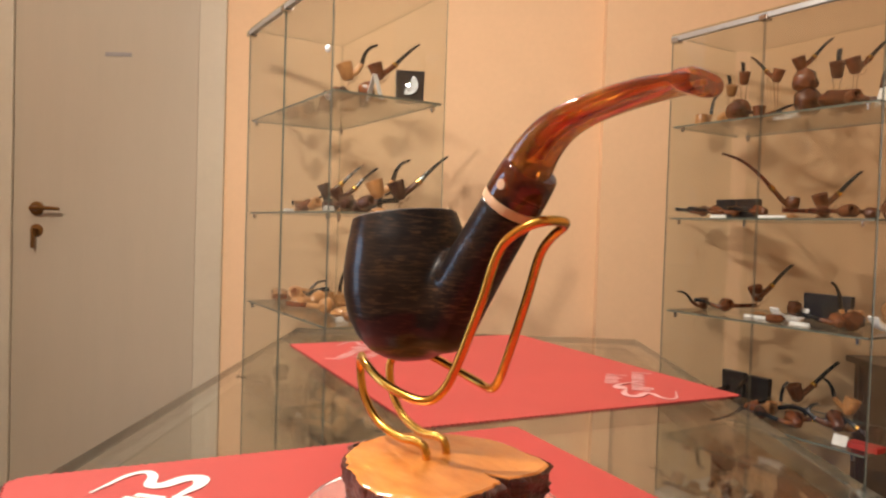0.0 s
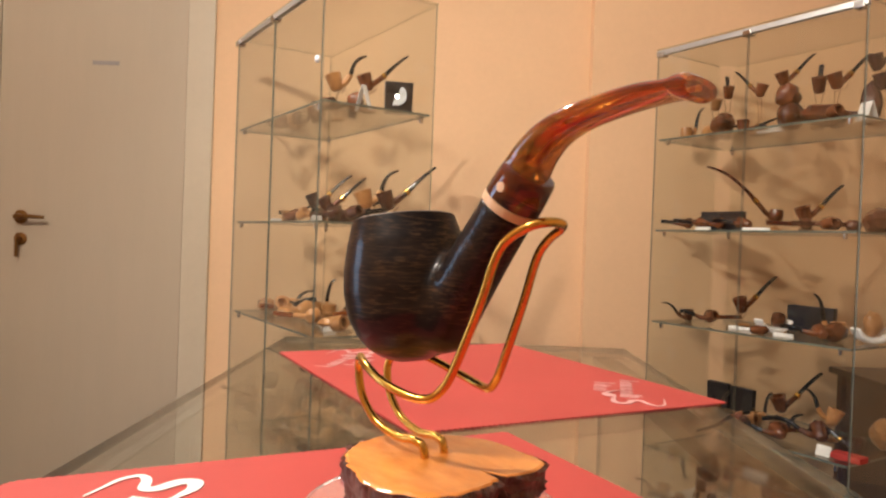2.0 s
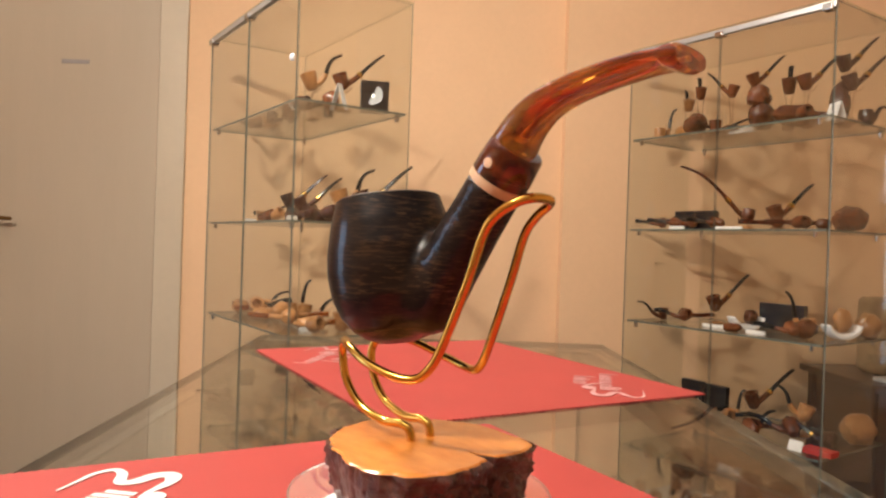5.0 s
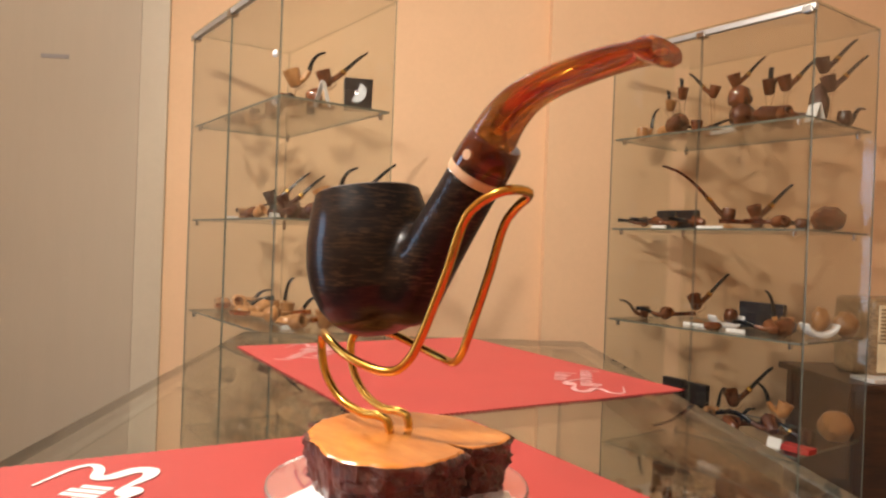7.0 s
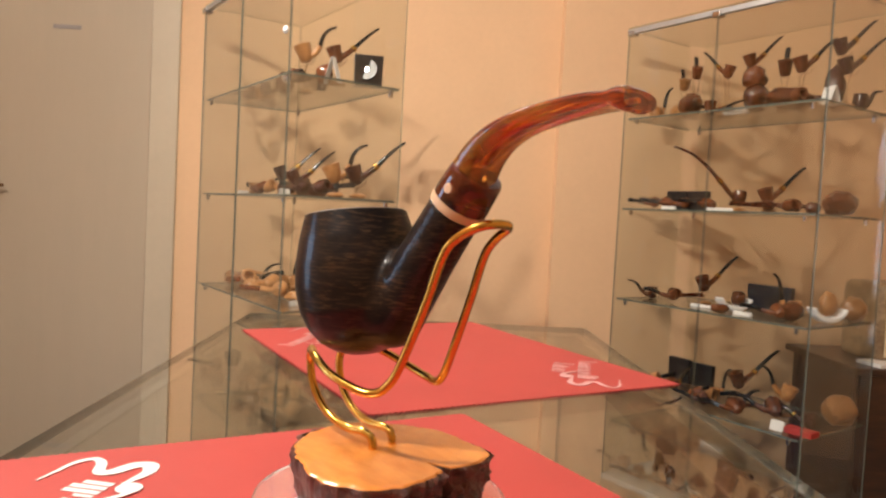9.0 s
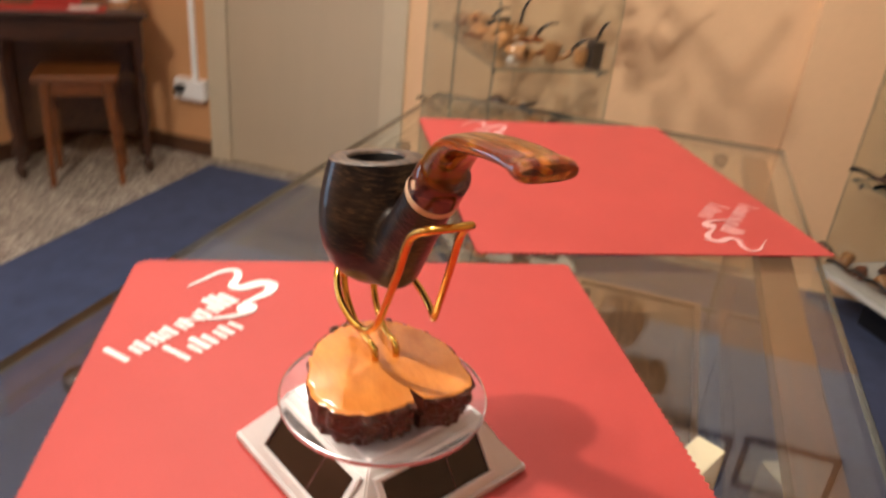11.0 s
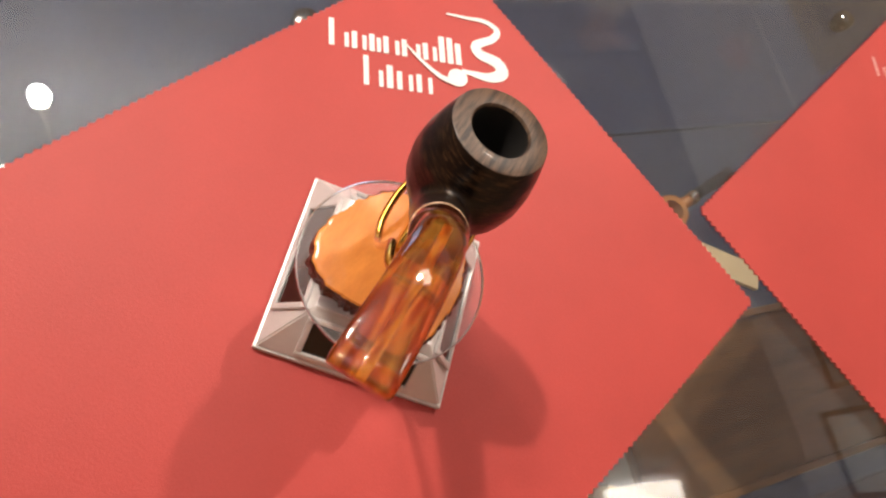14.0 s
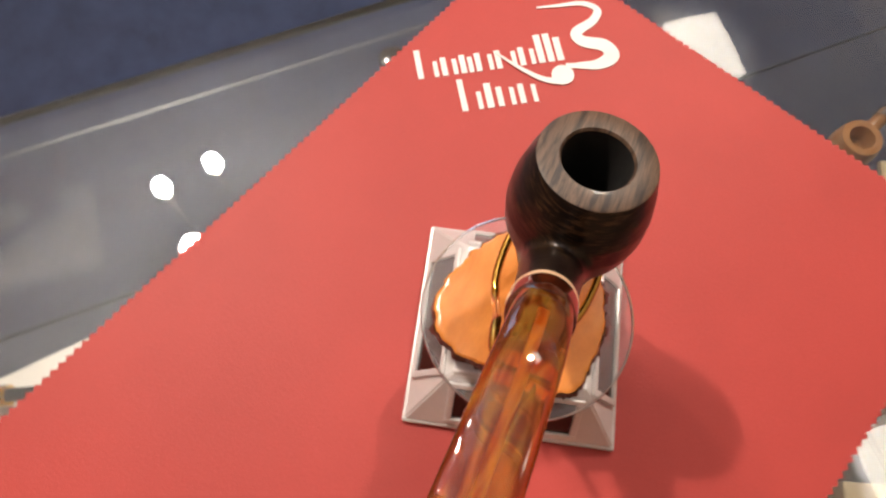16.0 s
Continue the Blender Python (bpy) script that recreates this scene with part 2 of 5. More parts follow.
M_SILVER = surface("silver_plastic", (0.60, 0.575, 0.56), 0.30, 0.22, scale=80, vary=0.05, relief=0.03)
M_WHITEP = surface("white_plastic", (0.84, 0.83, 0.82), 0.3, scale=60, vary=0.03, relief=0.02)
M_CELL = surface("solar_cell", (0.016, 0.006, 0.004), 0.06, scale=40, vary=0.5, relief=0.0, coat=0.35)
M_CELL.node_tree.nodes["Principled BSDF"].inputs["Specular IOR Level"].default_value = 0.25
M_DESK = grained("walnut", (0.022, 0.007, 0.003), (0.070, 0.022, 0.008), 0.4, (3, 26, 26))
M_RAIL = grained("brown_rail", (0.075, 0.030, 0.010), (0.130, 0.056, 0.019), 0.4, (30, 3, 30))
M_TRAY = grained("tray_wood", (0.21, 0.115, 0.052), (0.37, 0.205, 0.095), 0.5, (30, 3, 30))
M_PLINTH = surface("grey_laminate", (0.13, 0.125, 0.12), 0.5, scale=8, vary=0.12, relief=0.03)
M_BOARD = surface("pale_laminate", (0.56, 0.54, 0.50), 0.4, scale=10, vary=0.08, relief=0.02)
M_STOOL = grained("honey_wood", (0.120, 0.034, 0.006), (0.20, 0.062, 0.012), 0.4, (4, 30, 30))
M_BLACK = surface("black_card", (0.014, 0.013, 0.014), 0.3, scale=40, vary=0.2, relief=0.03)
M_MIRK = surface("polished_black", (0.010, 0.010, 0.012), 0.0, scale=40, vary=0.2, relief=0.0)
M_CARD = surface("white_card", (0.76, 0.73, 0.68), 0.6, scale=40, vary=0.05, relief=0.03)
M_CREAM = surface("cream_card", (0.82, 0.68, 0.44), 0.6, scale=30, vary=0.08, relief=0.05)
M_BRIAR = grained("red_briar", (0.060, 0.017, 0.007), (0.27, 0.080, 0.024), 0.22, (60, 160, 60), each=0.35)
M_BRIARL = grained("natural_briar", (0.33, 0.135, 0.040), (0.54, 0.265, 0.095), 0.3, (60, 160, 60), each=0.35)
M_BRIARO = grained("brown_briar", (0.19, 0.078, 0.022), (0.33, 0.15, 0.05), 0.4, (40, 120, 40), each=0.35)
M_BRIARD = grained("dark_briar", (0.035, 0.012, 0.008), (0.11, 0.035, 0.018), 0.25, (60, 160, 60), each=0.35)
M_EBON = surface("black_ebonite", (0.010, 0.010, 0.010), 0.15, scale=60, vary=0.2, relief=0.0)
M_RADIO = grained("radio_wood", (0.26, 0.16, 0.075), (0.46, 0.31, 0.17), 0.4, (3, 26, 26))
M_CLOTHR = surface("red_felt", (0.42, 0.03, 0.02), 0.8, scale=30, vary=0.15, relief=0.2)
M_BULB, _nt, _b = node_mat("lamp_glow")
_b.inputs["Emission Color"].default_value, _b.inputs["Emission Strength"].default_value = (1.0, 0.86, 0.66, 1), 60

M_SHADE, _nt, _b = node_mat("opal_glass_glow")
_b.inputs["Base Color"].default_value = (0.8, 0.78, 0.74, 1)
_b.inputs["Emission Color"].default_value, _b.inputs["Emission Strength"].default_value = (1.0, 0.90, 0.78, 1), 8


def floor_mat():
    """Terrazzo-like mottled floor."""
    m, nt, b = node_mat("mottled_floor")
    v = coords(nt, (1, 1, 1))
    n = noise_tex(nt, v, 22, 6, 0.7, 0.6)
    vo = nt.nodes.new("ShaderNodeTexVoronoi")
    vo.inputs["Scale"].default_value = 85
    nt.links.new(v.outputs[0], vo.inputs["Vector"])
    mx = nt.nodes.new("ShaderNodeMix")
    mx.data_type = "FLOAT"
    mx.inputs[0].default_value = 0.45
    sep = nt.nodes.new("ShaderNodeSeparateColor")
    nt.links.new(vo.outputs["Color"], sep.inputs[0])
    nt.links.new(n.outputs[0], mx.inputs[2])
    nt.links.new(sep.outputs[0], mx.inputs[3])
    r = ramp(nt, ((0.30, (0.110, 0.086, 0.066)), (0.5, (0.270, 0.226, 0.180)), (0.70, (0.48, 0.43, 0.36))))
    nt.links.new(mx.outputs[0], r.inputs[0])
    nt.links.new(r.outputs[0], b.inputs["Base Color"])
    b.inputs["Roughness"].default_value = 0.35
    return m


M_FLOOR = floor_mat()
M_PICT = surface("pale_print", (0.74, 0.82, 0.90), 0.25, scale=7, vary=0.28, relief=0.0, coat=0.4)


# ---- mesh helpers ----
def put(name, bm, mat, parent=None, label="", smooth=False, shadow=True):
    me = bpy.data.meshes.new(name)
    bmesh.ops.recalc_face_normals(bm, faces=bm.faces)
    bm.to_mesh(me)
    bm.free()
    for mm in mat if isinstance(mat, (list, tuple)) else [mat]:
        me.materials.append(mm)
    if smooth:
        me.shade_smooth()
        me.set_sharp_from_angle(angle=radians(38))
    ob = new(name, me)
    ob.visible_shadow = shadow
    if parent:
        ob.parent = parent
    if label:
        tagged(ob, label)
    return ob


def part(name, bm, mat, parent, label="", smooth=False, shadow=True):
    return put(name, bm, mat, parent, label, smooth, shadow)


def thing(name, place, label, category, group="", rz=0, kind=""):
    ob = new(name)
    ob.empty_display_size = 0.02
    ob.matrix_world = pose(*place, 0, 0, rz)
    return tagged(ob, label, category, group, kind)


def box(x0, x1, y0, y1, z0, z1, bevel=0.0, bm=None, seg=2):
    own = bm is None
    bm = bmesh.new() if own else bm
    r = bmesh.ops.create_cube(bm, size=1.0)
    vs = r["verts"]
    for p in vs:
        p.co = Vector((x0 + (p.co.x + 0.5) * (x1 - x0), y0 + (p.co.y + 0.5) * (y1 - y0), z0 + (p.co.z + 0.5) * (z1 - z0)))
    if bevel:
        es = list({e for p in vs for e in p.link_edges})
        bmesh.ops.bevel(bm, geom=es, offset=bevel, segments=seg, profile=0.6, affect="EDGES")
    return bm


def pane(x0, x1, y0, y1, z0, z1):
    """A glass slab: clear broad faces, green-grey edges (second material)."""
    bm = box(x0, x1, y0, y1, z0, z1)
    big = max(f.calc_area() for f in bm.faces)
    for f in bm.faces:
        f.material_index = 0 if f.calc_area() > 0.5 * big else 1
    return bm


def thick_pane(x0, x1, y0, y1, z0, z1, bevel):
    """A heavy glass slab: clear faces, clear sides (second material), dark polished chamfers (third)."""
    bm = box(x0, x1, y0, y1, z0, z1, bevel, seg=1)
    bm.normal_update()
    for f in bm.faces:
        n = f.normal
        top = max(abs(n.x), abs(n.y), abs(n.z))
        f.material_index = 2 if top < 0.95 else (0 if abs(n.z) > 0.9 else 1)
    return bm


def revolve(profile, seg=32, bm=None, at=Vector((0, 0, 0))):
    """A body of revolution about z; profile of (radius, z)."""
    bm = bm or bmesh.new()
    rings = []
    for r, z in profile:
        if r < 1e-6:
            rings.append([bm.verts.new(at + Vector((0, 0, z)))])
        else:
            rings.append([bm.verts.new(at + Vector((r * math.cos(a), r * math.sin(a), z))) for a in (2 * math.pi * k / seg for k in range(seg))])
    for a, b in zip(rings, rings[1:]):
        for k in range(seg):
            j = (k + 1) % seg
            if len(a) == 1 and len(b) > 1:
                bm.faces.new((a[0], b[k], b[j]))
            elif len(b) == 1 and len(a) > 1:
                bm.faces.new((a[k], a[j], b[0]))
            elif len(a) > 1:
                bm.faces.new((a[k], a[j], b[j], b[k]))
    return bm


def spline(points, n):
    """A smooth curve through control points (Catmull-Rom), n steps a span; works on tuples of any length."""
    P = [np.array(p, float) for p in points]
    P = [2 * P[0] - P[1]] + P + [2 * P[-1] - P[-2]]
    out = []
    for i in range(1, len(P) - 2):
        for k in range(n):
            s = k / n
            out.append(0.5 * (2 * P[i] + (P[i + 1] - P[i - 1]) * s + (2 * P[i - 1] - 5 * P[i] + 4 * P[i + 1] - P[i + 2]) * s * s + (3 * P[i] - P[i - 1] - 3 * P[i + 1] + P[i + 2]) * s ** 3))
    out.append(P[-2])
    return out


def sweep(points, sizes, seg=12, up=(0, 1, 0), power=2.0, bm=None):
    """A tube along points; sizes: (half width along up, half height) per point; power above 2 squares the section."""
    bm = bm or bmesh.new()
    pts = [Vector(p[:3]) for p in points]
    rings = []
    side = Vector(up)
    for i, p in enumerate(pts):
        d = (pts[min(i + 1, len(pts) - 1)] - pts[max(i - 1, 0)]).normalized()
        side = (side - d * side.dot(d)).normalized()
        nrm = d.cross(side)
        w, h = sizes[i]
        ring = []
        for k in range(seg):
            a = 2 * math.pi * k / seg
            c, s = math.cos(a), math.sin(a)
            c = math.copysign(abs(c) ** (2 / power), c)
            s = math.copysign(abs(s) ** (2 / power), s)
            ring.append(bm.verts.new(p + side * (w * c) + nrm * (h * s)))
        rings.append(ring)
    for a, b in zip(rings, rings[1:]):
        for k in range(seg):
            j = (k + 1) % seg
            bm.faces.new((a[k], a[j], b[j], b[k]))
    bm.faces.new(rings[0][::-1])
    bm.faces.new(rings[-1])
    return bm


def moved(bm, m):
    bmesh.ops.transform(bm, matrix=m, verts=bm.verts)
    return bm


def lump_mesh(w, d, h, seed, rough=0.22, n=22, m=13):
    """A knotty lump of burl with a flat foot."""
    bm = bmesh.new()
    rings = []
    for i in range(m + 1):
        th = math.pi * i / m
        if i in (0, m):
            rings.append([bm.verts.new((0, 0, h * (0.5 + 0.5 * math.cos(th))))])
            continue
        ring = []
        for k in range(n):
            a = 2 * math.pi * k / n
            v = Vector((math.sin(th) * math.cos(a), math.sin(th) * math.sin(a), math.cos(th)))
            q = 1 + rough * noise.noise(v * 1.6 + Vector((seed, 0, seed * 2))) + rough * 0.5 * noise.noise(v * 4 + Vector((0, seed, 0)))
            ring.append(bm.verts.new((v.x * w / 2 * q, v.y * d / 2 * q, max(0.0004, h * (0.5 + 0.5 * v.z * q)))))
        rings.append(ring)
    for a, b in zip(rings, rings[1:]):
        for k in range(n):
            j = (k + 1) % n
            if len(a) == 1:
                bm.faces.new((a[0], b[k], b[j]))
            elif len(b) == 1:
                bm.faces.new((a[j], a[k], b[0]))
            else:
                bm.faces.new((a[k], a[j], b[j], b[k]))
    return bm


# ---- room ----
def setting(name, bm, mat, label, category):
    return tagged(put(name, bm, mat), label, category, kind="structure")


XL, XR, YB = -3.4, 2.7, -4.2
setting("floor", box(XL - 0.1, XR + 0.1, YB - 0.1, WALL + 0.2, -0.1, 0), M_FLOOR, "mottled beige and brown stone floor", "floor")
bm = box(XL - 0.1, XR + 0.1, YB - 0.1, WALL + 0.2, CEIL + 0.014, CEIL + 0.1)
board, x = 0.2615, -3.378
while x < XR:
    box(x + 0.004, x + board - 0.004, YB - 0.1, WALL + 0.2, CEIL, CEIL + 0.0145, 0.002, bm=bm, seg=1)
    x += board
setting("ceiling", bm, M_CEIL, "pale grey ceiling of long narrow boards", "ceiling")
DX0, DX1, DH = -1.76, -0.955, 2.10      # door opening
FX0, FX1 = -1.813, -0.902               # outer edges of its casing
FRIEZE = 2.06      # above this the back wall is grey-white
setting("wall_north_2", box(XL, FX0 + 0.02, WALL, WALL + 0.15, 0, FRIEZE), M_WALL_DIM, "orange plaster wall behind the desk, corner shade in its colour", "wall")
bm = box(FX0 + 0.0202, DX0, WALL, WALL + 0.15, 0, FRIEZE)
box(DX1, 0.50, WALL, WALL + 0.15, 0, FRIEZE, bm=bm)
setting("wall_north", bm, M_WALL, "peach painted plaster wall behind the cabinets", "wall")
setting("wall_pilaster", box(0.50, XR, WALL - 0.06, WALL + 0.15, 0, FRIEZE), M_WALL, "peach plaster wall standing slightly forward", "wall")
# upper wall out of view, its colour matched to the counter glass
bm = box(XL, DX0, WALL, WALL + 0.15, FRIEZE, CEIL)
box(DX0, DX1, WALL, WALL + 0.15, DH, CEIL, bm=bm)
box(DX1, 0.50, WALL, WALL + 0.15, FRIEZE, CEIL, bm=bm)
box(0.50, XR, WALL - 0.06, WALL + 0.15, FRIEZE, CEIL, bm=bm)
setting("wall_north_3", bm, M_WALLU, "grey-white upper part of the back wall", "wall")
bm = box(XL - 0.1, XL, YB, SIDE_Y0, 0, CEIL)
box(XL - 0.1, XL, SIDE_Y1, WALL + 0.15, 0, CEIL, bm=bm)
box(XL - 0.1, XL, SIDE_Y0, SIDE_Y1, SIDE_H, CEIL, bm=bm)
setting("wall_west", bm, M_WALL, "peach painted plaster side wall", "wall")
setting("wall_east", box(XR, XR + 0.1, YB, WALL + 0.15, 0, CEIL), M_WALL, "peach painted plaster side wall", "wall")
setting("wall_south", box(XL, XR, YB - 0.1, YB, 0, CEIL), M_WALL, "peach painted plaster wall", "wall")
XN, YN = -2.50, 1.66      # wall stub that closes the desk's corner
setting("wall_stub", box(XN - 0.15, XN, YN + 0.016, WALL, 0, CEIL), M_WALL_DIM, "orange plaster wall beside the desk, corner shade in its colour", "wall")
setting("trim", box(XN - 0.155, XN + 0.006, YN, YN + 0.0155, 0.0, CEIL - 0.002, 0.003), M_DOOR, "plain cream casing on the end of the wall", "trim")
setting("baseboard_2", box(XN, XN + 0.014, YN + 0.016, WALL - 0.0145, 0, 0.075, 0.003), M_SKIRT, "narrow dark brown wooden skirting board", "baseboard")
setting("baseboard", box(XN + 0.0005, FX0 - 0.001, WALL - 0.014, WALL, 0, 0.075, 0.003), M_SKIRT, "narrow dark brown wooden skirting board", "baseboard")
setting("rug", box(-1.76, 0.95, -2.0, 2.30, 0.0, 0.009, 0.003), M_RUG, "navy blue short pile carpet runner on the floor", "rug")


def build_door():
    d = thing("door_1", (0, 0, 0), "closed cream lacquered flush door with brass handle", "door", kind="structure")
    lx0, lx1 = -1.709, -1.006
    part("door_frame", box(FX0, lx0 - 0.003, WALL - 0.014, WALL + 0.10, 0, DH + 0.07, 0.004), M_FRAME, d)
    part("door_frame", box(lx1 + 0.003, FX1, WALL - 0.014, WALL + 0.10, 0, DH + 0.07, 0.004), M_FRAME, d)
    part("door_frame", box(lx0 - 0.0025, lx1 + 0.0025, WALL - 0.014, WALL + 0.10, DH - 0.03, DH + 0.07, 0.004), M_FRAME, d)
    leaf = part("door_leaf", box(lx0, lx1, WALL - 0.004, WALL + 0.046, 0.006, DH - 0.032, 0.003), M_DOOR, d)
    hx, hz = -1.615, 1.066
    bm = moved(revolve(((0, 0), (0.026, 0), (0.026, 0.006), (0.012, 0.009), (0.010, 0.04), (0, 0.04)), 20), pose(hx, WALL - 0.004, hz, 90, 0, 0))
    sweep([(hx, WALL - 0.044, hz), (hx + 0.02, WALL - 0.052, hz), (hx + 0.06, WALL - 0.054, hz + 0.002), (hx + 0.11, WALL - 0.050, hz)], [(0.009, 0.009), (0.009, 0.008), (0.008, 0.007), (0.006, 0.006)], 10, (0, 0, 1), bm=bm)
    part("door_handle", bm, M_BRONZE, leaf, "brass lever handle", True)
    bm = moved(revolve(((0, 0), (0.024, 0), (0.024, 0.005), (0.009, 0.008), (0.008, 0.02), (0, 0.02)), 20), pose(hx, WALL - 0.004, hz - 0.083, 90, 0, 0))
    box(hx - 0.004, hx + 0.004, WALL - 0.040, WALL - 0.022, hz - 0.15, hz - 0.075, 0.002, bm=bm)
    part("lock_with_key", bm, M_BRONZE, leaf, "brass lock rosette with a key hanging", True)
    part("name_plate", box(-1.363, -1.262, WALL - 0.0065, WALL - 0.004, 1.647, 1.662, 0.001), M_GREYP, leaf, "small grey-brown name plate")


build_door()


def build_unseen_door():
    # out of view; added so that cool daylight has an opening to enter
    d = thing("door_2", (XL, 0, 0), "unseen glazed door with a narrow dark frame, added to admit daylight", "door", kind="structure")
    y0, y1, t = SIDE_Y0, SIDE_Y1, 0.05
    part("door_frame", box(-0.09, -0.01, y0, y0 + t, 0, SIDE_H, 0.004), M_SKIRT, d)
    part("door_frame", box(-0.09, -0.01, y1 - t, y1, 0, SIDE_H, 0.004), M_SKIRT, d)
    part("door_frame", box(-0.09, -0.01, y0 + t, y1 - t, SIDE_H - t, SIDE_H, 0.004), M_SKIRT, d)
    part("door_frame", box(-0.09, -0.01, y0 + t, y1 - t, 0.004, 0.10, 0.004), M_SKIRT, d)
    part("glass_pane", box(-0.055, -0.050, y0 + t, y1 - t, 0.10, SIDE_H - t), M_GLASS, d, shadow=False)


build_unseen_door()


def build_pictures():
    """Framed pictures hung in a row high above the cabinets, and a brown two-lobed shape under them."""
    for x0, x1, z0, z1 in ((-0.12, 0.235, 2.43, 2.69), (0.31, 0.65, 2.47, 2.73), (0.69, 1.05, 2.44, 2.70)):
        y = WALL if x1 < 0.45 else WALL - 0.06
        f = thing("framed_picture", ((x0 + x1) / 2, y, z0), "pale print in a dark wooden frame high on the wall", "picture", "framed pictures")
        w, h, t = (x1 - x0) / 2, z1 - z0, 0.022
        y0 = y if x0 > 0.45 or x1 < 0.45 else WALL - 0.06
        f.location.y = y0
        bm = box(-w, w, -0.020, 0, 0, t, 0.003)
        box(-w, w, -0.020, 0, h - t, h, 0.003, bm=bm)
        box(-w, -w + t, -0.020, 0, t + 0.0005, h - t - 0.0005, 0.003, bm=bm)
        box(w - t, w, -0.020, 0, t + 0.0005, h - t - 0.0005, 0.003, bm=bm)
        part("frame", bm, M_BRIARD, f)
        part("print", box(-w + t, w - t, -0.010, -0.002, t, h - t), M_PICT, f)
    # unidentified brown shape, placed to match the counter glass
    p = thing("wall_plaque", (0.16, WALL, 2.20), "brown shape of two lobes high on the wall", "plaque")
    part("lobe", moved(lump_mesh(0.20, 0.24, 0.04, 43.0, 0.3), pose(-0.06, 0, -0.10, 90, 0, 0)), M_BRIARO, p, "", True)
    part("lobe", moved(lump_mesh(0.24, 0.18, 0.04, 45.0, 0.3), pose(0.07, 0, 0.12, 90, 0, 0)), M_BRIARO, p, "", True)


build_pictures()


def build_power():
    """Two surface boxes joined by a white cable duct."""
    b1 = thing("light_switch", (-1.90, WALL, 0.893), "white wall switch box with a dark display", "switch")
    part("housing", box(-0.08, 0.065, -0.045, 0, -0.042, 0.042, 0.006), M_WHITEP, b1)
    part("display", box(-0.065, -0.005, -0.049, -0.044, -0.022, 0.030, 0.002), M_BLACK, b1)
    b2 = thing("socket_box", (-1.895, WALL, 0.307), "white surface socket box with a black plug", "socket")
    part("housing", box(-0.075, 0.075, -0.045, 0, -0.045, 0.045, 0.006), M_WHITEP, b2)
    part("plug", moved(revolve(((0, 0), (0.020, 0), (0.017, 0.035), (0, 0.036)), 18), pose(-0.035, -0.044, 0.004, 90, 0, 0)), M_BLACK, b2, "", True)
    duct = put("cable_duct", box(-1.893, -1.868, WALL - 0.016, WALL, 0.352, 0.851, 0.003), M_WHITEP)
    tagged(duct, "vertical white plastic cable duct on the wall", "cable duct")
    b3 = thing("wall_phone", (-1.875, WALL, 1.18), "narrow white entry phone on the wall", "phone")
    part("housing", box(-0.030, 0.030, -0.032, 0, 0, 0.19, 0.006), M_WHITEP, b3)
    part("handset", box(-0.022, 0.004, -0.050, -0.0325, 0.012, 0.18, 0.007), M_WHITEP, b3)


build_power()


def build_spots():
    for (sx, sy), k in zip(SPOTS, (2.1, 0.72, 0.85, 1.0)):
        s = thing("ceiling_spotlight", (sx, sy, CEIL), "small white hanging spotlight, switched on", "lamp", "ceiling spotlights")
        part("base", revolve(((0, 0), (0.045, 0), (0.045, -0.012), (0.010, -0.02), (0.006, -0.05), (0.006, -DROP + 0.06), (0, -DROP + 0.06)), 20), M_WHITEP, s, "", True)
        part("socket", revolve(((0, -DROP + 0.06), (0.014, -DROP + 0.06), (0.016, -DROP + 0.012), (0, -DROP + 0.010)), 20), M_ALU, s, "", True)
        part("bulb", revolve(((0, -DROP + 0.010), (0.012, -DROP + 0.008), (0.022 * k, -DROP - 0.006), (0.012 * k, -DROP - 0.0065), (0, -DROP - 0.0066)), 24), M_BULB, s, "glowing bulb", True)


build_spots()


def build_plafonds():
    """Square cushion-shaped glass lamps under the ceiling, lit from inside."""
    for x, y, w, d, rz in ((0.505, 1.525, 0.265, 0.360, -8), (-1.20, 1.68, 0.330, 0.250, -6)):
        f = thing("ceiling_lamp", (x, y, CEIL), "white cushion-shaped glass ceiling lamp, switched on", "lamp", "glass ceiling lamps", rz)
        part("mount", box(-w * 0.3, w * 0.3, -d * 0.3, d * 0.3, -0.022, 0, 0.004), M_WHITEP, f)
        bm = bmesh.new()
        n = 6
        rows = []
        for i in range(n + 1):
            row = []
            for k in range(n + 1):
                u, v = 2 * i / n - 1, 2 * k / n - 1
                row.append(bm.verts.new((u * w / 2 * (1 - 0.05 * v * v), v * d / 2 * (1 - 0.05 * u * u), -0.022 - 0.055 * (1 - u ** 4) * (1 - v ** 4))))
            rows.append(row)
        for a, b in zip(rows, rows[1:]):
            for k in range(n):
                bm.faces.new((a[k], a[k + 1], b[k + 1], b[k]))
        edge = [v.co.copy() for v in rows[0]] + [r[-1].co.copy() for r in rows[1:]] + [v.co.copy() for v in rows[-1][-2::-1]] + [r[0].co.copy() for r in rows[-2:0:-1]]
        bm.faces.new([bm.verts.new((p.x, p.y, -0.0215)) for p in edge])
        part("glass_shade", bm, M_SHADE, f, "glowing opal glass shade", True)


build_plafonds()


# ---- glass display counter ----
TX0, TX1, TY0, TY1 = -0.239, 0.270, -0.78, 0.785
SHELF = 0.63


